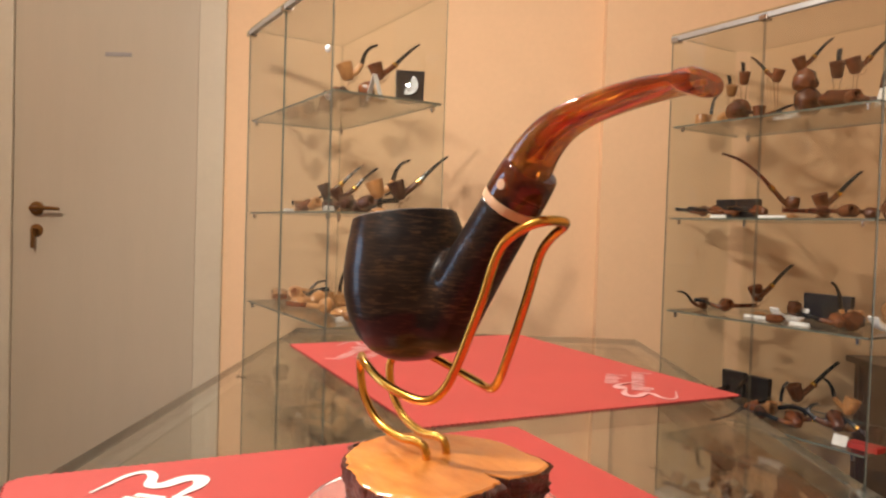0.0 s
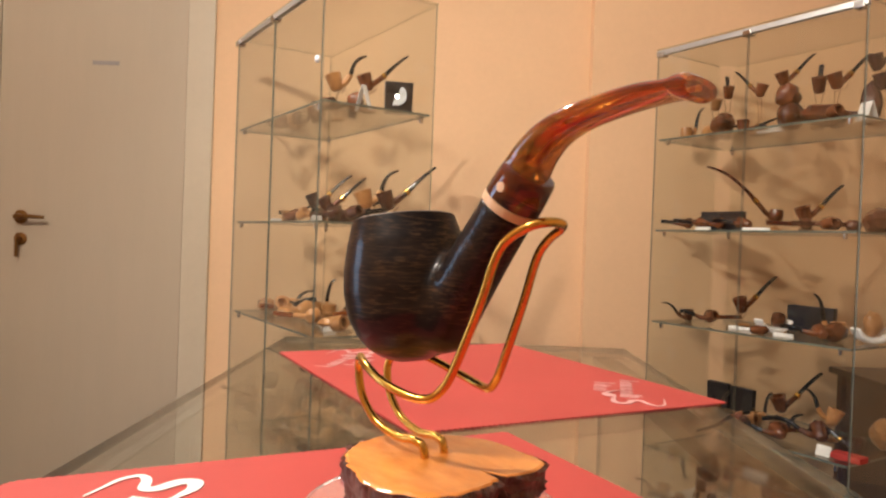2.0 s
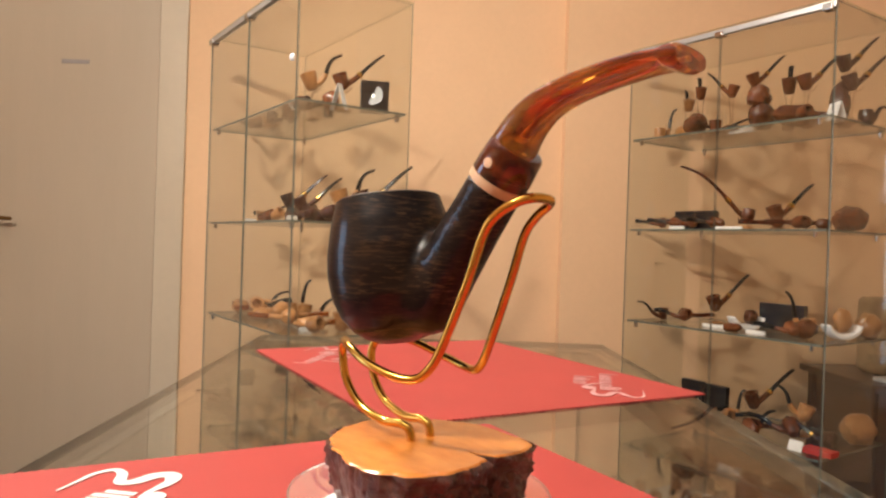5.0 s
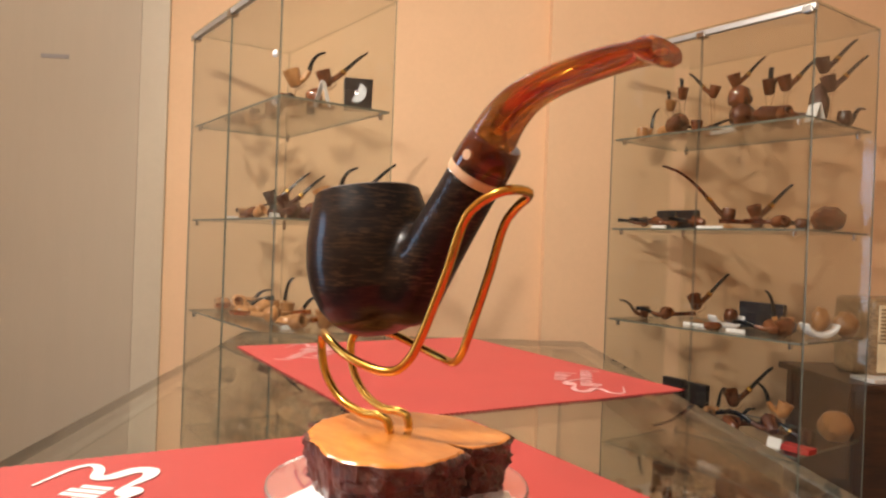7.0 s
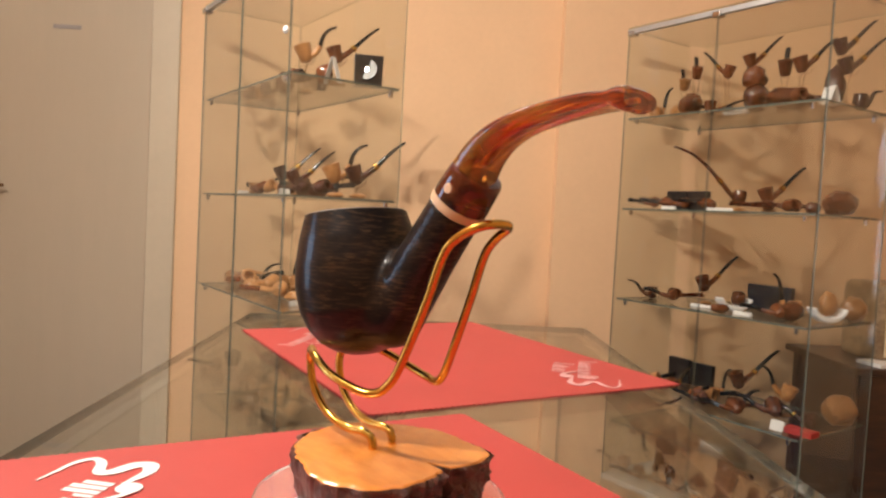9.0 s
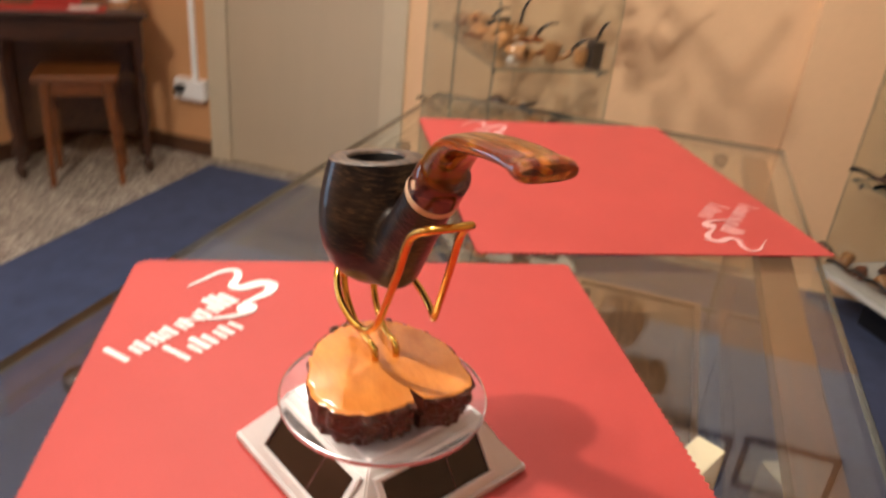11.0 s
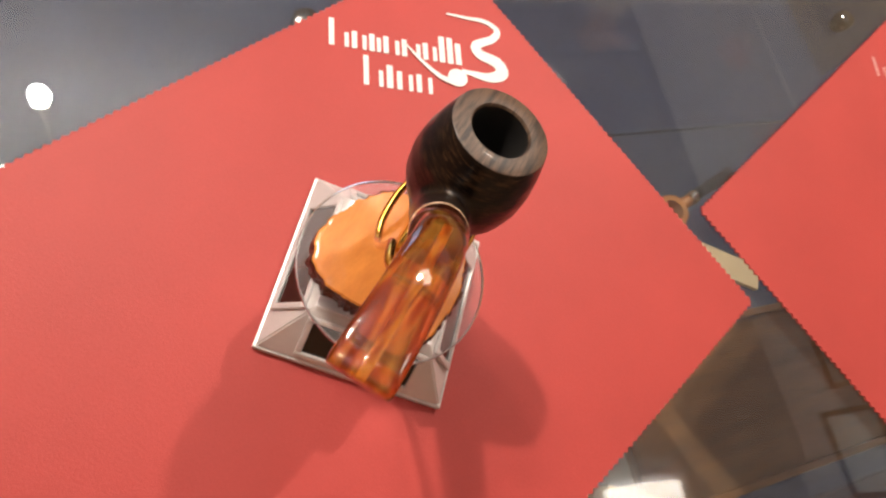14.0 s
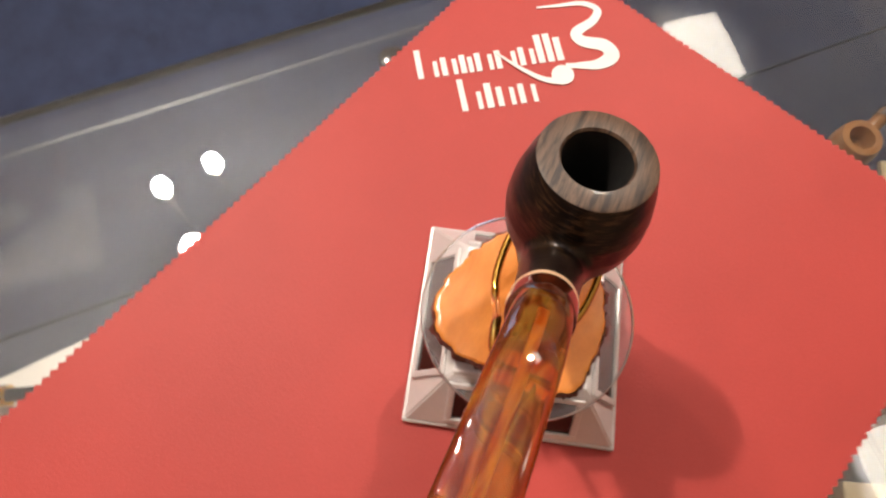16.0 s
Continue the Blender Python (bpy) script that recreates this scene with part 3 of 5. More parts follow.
def build_counter():
    c = thing("glass_counter", (0, 0, 0), "long glass display counter with clear top and inner shelf", "counter")
    part("top_pane", thick_pane(TX0, TX1, TY0, TY1, TT - 0.008, TT, 0.0012), (M_TOPG, M_TOPE, M_TOPE), c, "clear glass top", shadow=False)
    part("side_pane", pane(TX0 + 0.0195, TX0 + 0.0225, TY0 + 0.02, TY1 - 0.02, 0.10, TT - 0.0105), (M_GLASS, M_RIMG), c, shadow=False)
    part("top_rail", box(0.217, 0.248, TY0 + 0.02, TY1 - 0.03, TT - 0.026, TT - 0.0085, 0.002), M_RAIL, c, "brown wooden rail under the glass top")
    part("side_pane", pane(0.228, 0.234, TY0 + 0.02, TY1 - 0.03, 0.10, TT - 0.0265), (M_GLASS, M_EDGE), c, shadow=False)
    part("end_pane", pane(TX0 + 0.026, 0.227, TY1 - 0.024, TY1 - 0.020, 0.10, TT - 0.0105), (M_GLASS, M_RIMG), c, shadow=False)
    part("shelf_pane", pane(TX0 + 0.026, 0.227, TY0 + 0.03, TY1 - 0.03, SHELF - 0.006, SHELF), (M_GLASS, M_EDGE), c, "inner glass shelf", shadow=False)
    part("plinth", box(TX0 + 0.01, TX1 - 0.01, TY0 + 0.02, TY1 - 0.02, 0.009, 0.095, 0.004), M_PLINTH, c, "grey laminate plinth")
    for x, y in ((TX0 + 0.036, 0.004), (TX0 + 0.036, 0.55), (TX0 + 0.036, -0.55), (0.19, TY1 - 0.036)):
        part("connector", revolve(((0, -0.030), (0.007, -0.028), (0.010, -0.020), (0.009, -0.0125), (0.005, -0.0108), (0, -0.0108)), 16, at=Vector((x, y, TT))), M_DCHROME, c, "dark chrome glass connector", True)


build_counter()

# ---- red cloth mats with pinked edges ----
MW, MAT_D = 0.347, 0.412


def build_mat(corner, az, label, logos, MD=MAT_D, worn=0.0035):
    """corner: the left far corner, rounded by worn; width runs at az, depth to its right."""
    m = thing("cloth_mat", (*corner, TT), label, "mat", "red cloth mats", az)
    bm = bmesh.new()
    step, tooth = 0.0052, 0.0022
    ring = []
    sides = (((0, 0), (MW, 0)), ((MW, 0), (MW, -MD)), ((MW, -MD), (0, -MD)), ((0, -MD), (0, 0)))
    for (ax, ay), (bx, by) in sides:
        ln = math.hypot(bx - ax, by - ay)
        n = int(ln / step)
        dx, dy = (bx - ax) / ln, (by - ay) / ln
        for k in range(2 * n):
            s = ln * k / (2 * n)
            inset = tooth if k % 2 else 0.0
            x, y = ax + dx * s + dy * inset, ay + dy * s - dx * inset
            turn = worn if x < MW / 2 and y > -MD / 2 else 0.0035
            cx, cy = min(max(x, turn), MW - turn), min(max(y, -MD + turn), -turn)
            off = math.hypot(x - cx, y - cy)
            if x != cx and y != cy and off > turn - inset:
                x, y = cx + (x - cx) * (turn - inset) / off, cy + (y - cy) * (turn - inset) / off
            ring.append((x, y))
    inset = 0.010
    clamp = lambda x, y: (min(max(x, inset), MW - inset), min(max(y, -MD + inset), -inset))
    n = len(ring)
    loops = []
    for z in (0.0004, 0.0016):
        loops.append([bm.verts.new((x, y, z)) for x, y in ring])
        loops.append([bm.verts.new((*clamp(x, y), z)) for x, y in ring])
    for a, b in ((loops[0], loops[1]), (loops[2], loops[3]), (loops[0], loops[2])):
        for k in range(n):
            j = (k + 1) % n
            bm.faces.new((a[k], a[j], b[j], b[k]))
    nx, ny = 18, 20
    for z in (0.0004, 0.0016):
        grid = [[bm.verts.new((inset + (MW - 2 * inset) * i / nx, -inset - (MD - 2 * inset) * k / ny, z)) for k in range(ny + 1)] for i in range(nx + 1)]
        for i in range(nx):
            for k in range(ny):
                bm.faces.new((grid[i][k], grid[i + 1][k], grid[i + 1][k + 1], grid[i][k + 1]))
    part("cloth", bm, M_MAT, m)
    for lx, ly, rz in logos:
        place = pose(lx, ly, 0.0018, 0, 0, rz) @ Matrix.Diagonal((1.07, 1.05, 1, 1))
        add_logo(m, place, 1.0 if len(logos) == 1 else 0.75, M_PRINT if len(logos) == 1 else M_PRINTW)
    return m


def flat_ribbon(points, widths, z=0.0):
    bm = bmesh.new()
    left, right = [], []
    P = [Vector((p[0], p[1], z)) for p in points]
    for i, p in enumerate(P):
        d = (P[min(i + 1, len(P) - 1)] - P[max(i - 1, 0)]).normalized()
        n = Vector((-d.y, d.x, 0)) * widths[i] / 2
        left.append(bm.verts.new(p + n))
        right.append(bm.verts.new(p - n))
    for i in range(len(P) - 1):
        bm.faces.new((left[i], left[i + 1], right[i + 1], right[i]))
    r = bmesh.ops.extrude_face_region(bm, geom=list(bm.faces))
    bmesh.ops.translate(bm, vec=(0, 0, 0.0003), verts=[g for g in r["geom"] if isinstance(g, bmesh.types.BMVert)])
    return bm


def add_logo(m, place, bold=1.0, ink=M_PRINT):
    """A white printed emblem: two rows of plain bars and a curl; x along the rows, origin at the upper row's left end."""
    row = ((0.000, 0.0205, 0.0125), (0.0145, 0.013, 0.0095), (0.0258, 0.013, 0.0075), (0.0350, 0.013, 0.0105), (0.0472, 0.013, 0.0125), (0.0615, 0.013, 0.0095), (0.0728, 0.0205, 0.0040), (0.0785, 0.0205, 0.0040), (0.0842, 0.017, 0.0040))
    for x, h, w in row:
        for q, ww in (((x + 0.0018, 0.0034), (x + w - 0.0012, 0.0027)) if w > 0.006 else ((x + w / 2, w),)):
            part("emblem_bar", moved(flat_ribbon([(q, -0.0205), (q, -0.0205 + (h if ww != 0.0027 else 0.011))], [ww * bold] * 2), place), ink, m)
    row = ((0.0215, 0.022, 0.0125), (0.0365, 0.017, 0.0040), (0.0430, 0.0135, 0.0105), (0.0560, 0.0135, 0.0105))
    for x, h, w in row:
        for q, ww in (((x + 0.0018, 0.0034), (x + w - 0.0012, 0.0027)) if w > 0.006 else ((x + w / 2, w),)):
            part("emblem_bar", moved(flat_ribbon([(q, -0.0465), (q, -0.0465 + (h if ww != 0.0027 else 0.012))], [ww * bold] * 2), place), ink, m)
    curl = spline([(0.080, 0.020), (0.094, 0.0195), (0.108, 0.019), (0.1165, 0.013), (0.112, 0.005), (0.100, -0.002), (0.102, -0.009), (0.114, -0.014), (0.117, -0.022), (0.108, -0.027), (0.096, -0.026), (0.088, -0.025)], 6)
    n = len(curl)
    widths = [bold * 0.0012 + bold * 0.0078 * min(1, 1.6 * k / n) * (1 if k < 0.75 * n else max(0.3, (n - k) / (0.25 * n))) for k in range(n)]
    part("emblem_curl", moved(flat_ribbon(curl, widths, 0.0002), place), ink, m)
    bm = revolve(((0, 0.0003), (0.0068, 0.0003), (0.0068, 0), (0, 0)), 20)
    part("emblem_dot", moved(bm, place @ pose(0.0845, -0.031, 0.0004)), ink, m)
    tail = spline([(0.049, -0.010), (0.060, -0.022), (0.072, -0.032), (0.084, -0.036)], 5)
    part("emblem_curl", moved(flat_ribbon(tail, [0.001 + 0.004 * k / len(tail) for k in range(len(tail))], 0.0006), place), ink, m)


build_mat((-0.2555, 0.121), 27.0, "red cloth mat with pinked edges and white emblem", ((0.0075, -0.1235, 51.0),), 0.50, 0.013)
build_mat((-0.2125, 0.626), 27.5, "red cloth mat with pinked edges and two white emblems", ((0.014, -0.112, 49.5), (MW - 0.014, -MAT_D + 0.112, 229.5)))


# ---- solar turntable ----
def build_turntable():
    t = thing("display_turntable", (0, 0, TT + 0.0016), "silver solar display turntable with clear acrylic disc", "turntable", rz=60)
    h, top, zb, zt = 0.055, 0.0335, 0.0045, 0.0325
    part("base_plate", box(-h, h, -h, h, 0.0, zb, 0.0015), M_SILVER, t)
    bm = bmesh.new()
    prof = ((h - 0.001, zb), (top, zt), (top - 0.002, zt + 0.001))
    rings = [[bm.verts.new((sx * r, sy * r, z)) for sx, sy in ((-1, -1), (1, -1), (1, 1), (-1, 1))] for r, z in prof]
    for a, b in zip(rings, rings[1:]):
        for k in range(4):
            j = (k + 1) % 4
            bm.faces.new((a[k], a[j], b[j], b[k]))
    bm.faces.new(rings[-1])
    bm.faces.new(rings[0][::-1])
    bmesh.ops.bevel(bm, geom=list(bm.edges), offset=0.0008, segments=2, affect="EDGES")
    part("housing", bm, M_SILVER, t)
    part("top_plate", box(-top + 0.001, top - 0.001, -top + 0.001, top - 0.001, zt + 0.0008, zt + 0.0028, 0.0006), M_WHITEP, t, "white top plate")
    slope = math.degrees(math.atan2(zt - zb, h - 0.001 - top))
    for k in range(4):
        mid = (h - 0.001 + top) / 2
        side = pose(0, 0, 0, 0, 0, 90 * k) @ pose(0, -mid, (zt + zb) / 2, slope, 0, 0)
        w0, d0 = 0.0300, 0.0105
        bm = bmesh.new()
        for x0, x1, y0, y1 in ((-w0 - 0.0035, w0 + 0.0035, -d0 - 0.0028, -d0), (-w0 - 0.0035, w0 + 0.0035, d0, d0 + 0.0028), (-w0 - 0.0035, -w0, -d0, d0), (w0, w0 + 0.0035, -d0, d0)):
            box(x0, x1, y0, y1, 0.0002, 0.0024, 0.0007, bm=bm)
        frame_ob = part("panel_frame", moved(bm, side), M_SILVER, t)
        cell = part("solar_panel", moved(box(-w0, w0, -d0, d0, 0.0002, 0.0008), side), M_CELL, t, "dark brown solar panel")
        part("panel_strip", moved(box(-0.0003, 0.0003, -d0, d0, 0.0008, 0.0010), side @ pose(0.008, 0, 0)), M_BARK, cell)
    part("spindle", revolve(((0, zt + 0.003), (0.011, zt + 0.003), (0.011, 0.0388), (0, 0.0388)), 24), M_WHITEP, t)
    disc = part("disc", revolve(((0, 0.0390), (0.0516, 0.0390), (0.0516, 0.0419), (0, 0.0419)), 72), M_DISC, t, "clear acrylic disc", True, shadow=False)
    part("disc_edge", revolve(((0.0517, 0.0390), (0.0525, 0.0393), (0.0528, 0.0405), (0.0525, 0.0416), (0.0517, 0.0420)), 96), M_DEDGE, disc, "clear polished disc edge", True, shadow=False)


build_turntable()
STEM_AZ = -45.0
Z_SLICE = TT + 0.0016 + 0.0421


def build_slice():
    """Irregular burl slice: polished top, rough bark edge, one split."""
    s = thing("burl_slice", (0, 0, Z_SLICE), "polished orange burl wood slice with dark varnished bark edge", "wood slice", rz=STEM_AZ)
    n, thick = 220, 0.0195
    rs = []

    def swell(a, mid, wide):
        q = ((math.degrees(a) - mid + 180) % 360 - 180) / wide
        return math.exp(-q * q)

    for k in range(n):
        a = 2 * math.pi * k / n
        v = Vector((math.cos(a), math.sin(a), 0))
        r = 0.0362 + 0.0108 * swell(a, -55, 34) + 0.0080 * swell(a, 40, 24) - 0.0030 * swell(a, 112, 30) - 0.0028 * swell(a, 4, 17)
        r += 0.0016 * noise.noise(v * 5 + Vector((7, 5, 1))) + 0.0009 * noise.noise(v * 16)
        r -= 0.0120 * max(0.0, 1 - abs((math.degrees(a) - 4 + 180) % 360 - 180) / 3.6) ** 0.8
        rs.append((a, r))
    bm = bmesh.new()
    top_rings = []
    for q in (1.0, 0.975, 0.93, 0.86, 0.78, 0.70, 0.61, 0.52, 0.43, 0.34, 0.24, 0.14, 0.06):
        top_rings.append([bm.verts.new((r * q * math.cos(a), r * q * math.sin(a), thick - (0.0008 if q == 1.0 else 0) + 0.0008 * noise.noise(Vector((r * q * math.cos(a), r * q * math.sin(a), 0)) * 48))) for a, r in rs])
    mid = bm.verts.new((0, 0, thick))
    for a, b in zip(top_rings, top_rings[1:]):
        for k in range(n):
            j = (k + 1) % n
            bm.faces.new((a[k], a[j], b[j], b[k]))
    for k in range(n):
        bm.faces.new((top_rings[-1][k], top_rings[-1][(k + 1) % n], mid))
    part("polished_top", bm, M_SLICE, s, "", True)
    bm = bmesh.new()
    rows = []
    for i in range(19):
        z = thick - 0.0008 - (thick - 0.0008) * i / 18
        row = []
        for a, r in rs:
            p = Vector((math.cos(a) * 5, math.sin(a) * 5, z * 130))
            lump = 0.0036 * noise.noise(p * 1.1) + 0.0044 * abs(noise.noise(p * 2.1 + Vector((4, 4, 4)))) + 0.0016 * noise.noise(p * 4.6)
            env = min(1, (i + 0.6) / 1.6) * (0.72 + 0.75 * swell(a, 170, 55) - 0.55 * swell(a, -97, 38))
            rr = r + env * lump - 0.003 * (i / 18) ** 2
            row.append(bm.verts.new((rr * math.cos(a), rr * math.sin(a), z)))
        rows.append(row)
    for a, b in zip(rows, rows[1:]):
        for k in range(n):
            j = (k + 1) % n
            bm.faces.new((a[k], a[j], b[j], b[k]))
    bm.faces.new(rows[-1])
    part("bark", bm, M_BARK, s, "dark varnished bark", True)


build_slice()
ZT = TT - Z_SLICE     # counter top in the slice's height


def build_pipe_stand():
    st = thing("pipe_stand", (0, 0, Z_SLICE), "bent gilded wire pipe stand set into the wood slice", "pipe stand", rz=STEM_AZ)
    half = [(0.000, 0.0055, 0.056), (-0.001, 0.0055, 0.0665), (-0.006, 0.0058, 0.0690), (-0.017, 0.0062, 0.0685), (-0.030, 0.0070, 0.0725), (-0.0390, 0.0078, 0.082), (-0.0415, 0.0084, 0.0935), (-0.0375, 0.0110, 0.0995), (-0.027, 0.0170, 0.0990), (-0.012, 0.0205, 0.0945), (0.003, 0.0200, 0.0912), (0.0120, 0.0175, 0.0908), (0.0175, 0.0155, 0.0945), (0.0225, 0.0140, 0.103), (0.0330, 0.0125, 0.128), (0.0395, 0.0118, 0.146), (0.0450, 0.0112, 0.1530), (0.0525, 0.0090, 0.1575), (0.0555, 0.0040, 0.1590)]
    full = spline(half + [(x, -y, z) for x, y, z in reversed(half)], 10)
    full = [(p[0], p[1], p[2] + ZT) for p in full]
    n, k1, k2 = len(full), 10 * 7, 10 * 16
    for name, a, b in (("leg", 0, k1), ("arm", k1, k2), ("loop", k2, n - 1 - k2), ("arm", n - 1 - k2, n - 1 - k1), ("leg", n - 1 - k1, n - 1)):
        run = full[max(a - 1, 0):b + 2]
        part(name, sweep(run, [(0.0018, 0.0018)] * len(run), 14, (0.3, 0.5, 0.8)), M_BRASS, st, "", True)


build_pipe_stand()


def surface_net(f, lo, hi, step):
    """A closed mesh where the field f(x, y, z) changes sign."""
    xs, ys, zs = (np.arange(a, b, step) for a, b in zip(lo, hi))
    g = f(*np.meshgrid(xs, ys, zs, indexing="ij"))
    inside = g < 0
    nx, ny, nz = g.shape
    acc = np.zeros((nx - 1, ny - 1, nz - 1, 3))
    cnt = np.zeros((nx - 1, ny - 1, nz - 1))
    base = np.stack(np.meshgrid(np.arange(nx - 1), np.arange(ny - 1), np.arange(nz - 1), indexing="ij"), -1).astype(float)
    corners = [(i, j, k) for i in (0, 1) for j in (0, 1) for k in (0, 1)]
    for a in corners:
        for ax in range(3):
            if a[ax] == 0:
                b = list(a)
                b[ax] = 1
                ga = g[a[0]:nx - 1 + a[0], a[1]:ny - 1 + a[1], a[2]:nz - 1 + a[2]]
                gb = g[b[0]:nx - 1 + b[0], b[1]:ny - 1 + b[1], b[2]:nz - 1 + b[2]]
                cross = (ga < 0) != (gb < 0)
                s = np.where(cross, ga / np.where(cross, ga - gb, 1), 0)
                pt = np.array(a, float) + 0
                off = np.zeros(acc.shape)
                off[...] = pt
                off[..., ax] += s
                acc += np.where(cross[..., None], off, 0)
                cnt += cross
    has = cnt > 0
    index = np.full(has.shape, -1)
    index[has] = np.arange(has.sum())
    pos = (base[has] + acc[has] / cnt[has][:, None]) * step + np.array(lo)
    faces = []
    for ax in range(3):
        o1, o2 = [(1, 2), (2, 0), (0, 1)][ax]
        sl = [slice(1, -1)] * 3
        sl[ax] = slice(0, -1)
        sh = [slice(1, -1)] * 3
        sh[ax] = slice(1, None)
        ga, gb = inside[tuple(sl)], inside[tuple(sh)]
        cells = np.argwhere(ga != gb)
        flip = ga[tuple(cells.T)]
        off = np.array([1, 1, 1])
        off[ax] = 0
        c = cells + off
        d1, d2 = np.zeros(3, int), np.zeros(3, int)
        d1[o1], d2[o2] = 1, 1
        q = [index[tuple((c - s).T)] for s in (d1 + d2, d2, np.zeros(3, int), d1)]
        for a, b, cc, d, fl in zip(*q, flip):
            faces.append((a, b, cc, d) if fl else (d, cc, b, a))
    return pos, faces


def build_pipe():
    p = thing("tobacco_pipe", (0, 0, Z_SLICE), "bent tobacco pipe with dark bowl and amber stem", "pipe", rz=STEM_AZ)
    tilt = radians(9)
    c0 = np.array((-0.0150, 0, 0.100 + ZT))                      # underside of the bowl
    axis = np.array((-math.sin(tilt), 0, math.cos(tilt)))
    HGT = 0.0605
    s0, s1 = np.array((0.0000, 0, 0.1165 + ZT)), np.array((0.0345, 0, 0.1640 + ZT))

    def field(x, y, z):
        q = np.stack((x, y, z), -1) - c0
        h = q @ axis
        r = np.sqrt(np.maximum((q ** 2).sum(-1) - h ** 2, 0))
        prof = np.interp(h, np.array((0, 0.002, 0.006, 0.012, 0.020, 0.030, 0.040, 0.050, HGT, 0.075)), np.array((0.006, 0.0125, 0.0185, 0.0232, 0.0265, 0.0278, 0.0272, 0.0252, 0.0222, 0.017)))
        bowl = np.maximum((r - prof) * 0.85, -h)
        d = s1 - s0
        L = np.sqrt((d ** 2).sum())
        d = d / L
        w = np.stack((x, y, z), -1) - s0
        t = np.clip(w @ d, 0.003, L)
        near = np.sqrt(((w - t[..., None] * d) ** 2).sum(-1))
        rad = 0.0108 + 0.0030 * np.clip(1 - t / L, 0, 1.2) ** 1.6
        shank = np.maximum(near - rad, (w @ d) - L)
        k = 0.0045
        e = np.clip(0.5 + 0.5 * (shank - bowl) / k, 0, 1)
        both = shank * (1 - e) + bowl * e - k * e * (1 - e)
        return both

    pos, faces = surface_net(field, (-0.052, -0.032, 0.094 + ZT), (0.052, 0.032, 0.178 + ZT), 0.00105)
    me = bpy.data.meshes.new("tmp")
    me.from_pydata([tuple(v) for v in pos], [], faces)
    bm = bmesh.new()
    bm.from_mesh(me)
    bpy.data.meshes.remove(me)
    for _ in range(2):
        bmesh.ops.smooth_vert(bm, verts=bm.verts, factor=0.5, use_axis_x=True, use_axis_y=True, use_axis_z=True)
    A = Vector(axis)
    rimc = Vector(c0) + A * HGT
    bmesh.ops.bisect_plane(bm, geom=list(bm.verts) + list(bm.edges) + list(bm.faces), plane_co=Vector(s1), plane_no=Vector(s1 - s0), clear_outer=False)
    # cut the bowl at its rim only, leaving the shank
    far = [f for f in bm.faces if (f.calc_center_median() - rimc).dot(A) > 0 and (f.calc_center_median() - rimc).length < 0.030 and f.calc_center_median().x < 0.006]
    geom = set(far)
    for f in far:
        geom.update(f.verts)
        geom.update(f.edges)
    near_faces = [f for f in bm.faces if f.calc_center_median().x < 0.0075]
    g2 = set(near_faces)
    for f in near_faces:
        g2.update(f.verts)
        g2.update(f.edges)
    bmesh.ops.bisect_plane(bm, geom=list(g2), plane_co=rimc, plane_no=A, clear_outer=True)
    loop = [v for v in bm.verts if v.is_boundary and abs((v.co - rimc).dot(A)) < 1e-4]
    X = Vector((math.cos(tilt), 0, math.sin(tilt)))
    Y = Vector((0, 1, 0))
    loop.sort(key=lambda v: math.atan2((v.co - rimc).dot(Y), (v.co - rimc).dot(X)))
    bowl = part("bowl", bm.copy(), M_BOWL, p, "dark brown polished bowl and shank", True)
    ang = [(math.atan2((v.co - rimc).dot(Y), (v.co - rimc).dot(X)), (v.co - rimc).length) for v in loop]
    bm.free()
    bm = bmesh.new()
    rings = []
    for rr, hh in ((None, 0.0), (-0.0008, 0.0005), (0.0140, 0.0005), (0.0132, -0.0006)):
        ring = []
        for a, r in ang:
            q = r if rr is None else (r + rr if rr < 0 else rr)
            ring.append(bm.verts.new(rimc + X * (q * math.cos(a)) + Y * (q * math.sin(a)) + A * hh))
        rings.append(ring)
    n = len(ang)
    for a, b in zip(rings, rings[1:]):
        for k in range(n):
            j = (k + 1) % n
            bm.faces.new((a[k], a[j], b[j], b[k]))
    part("rim", bm, M_RIM, bowl, "grey-brown open-grained rim", True)
    # bowl's inside, near black and much darker than the rim
    bm = revolve(((0.0132, -0.0006), (0.0131, -0.020), (0.0125, -0.036), (0.009, -0.043), (0, -0.045)), 48)
    rot = Matrix((X, Y, A)).transposed().to_4x4()
    part("chamber", moved(bm, Matrix.Translation(rimc) @ rot), M_CHAMBER, bowl, "near-black tobacco chamber", True)
    D = Vector(s1 - s0).normalized()
    S1 = Vector(s1)
    line = lambda d: tuple(S1 + D * d)
    part("ring", sweep([line(-0.0002), line(0.0), line(0.0002), line(0.0032), line(0.0034)], [(0.0108, 0.0108), (0.01105, 0.01105), (0.0113, 0.0113), (0.0113, 0.0113), (0.0110, 0.0110)], 48), M_RING, p, "cream ring", True)
    collar = part("collar", sweep([line(0.0034), line(0.0036), line(0.0080), line(0.0125), line(0.0158), line(0.0166), line(0.0168)], [(0.0109, 0.0109), (0.0112, 0.0112), (0.0112, 0.0110), (0.0110, 0.0106), (0.0108, 0.0102), (0.0103, 0.0097), (0.0088, 0.0080)], 48), M_AMBERD, p, "dark amber collar", True)
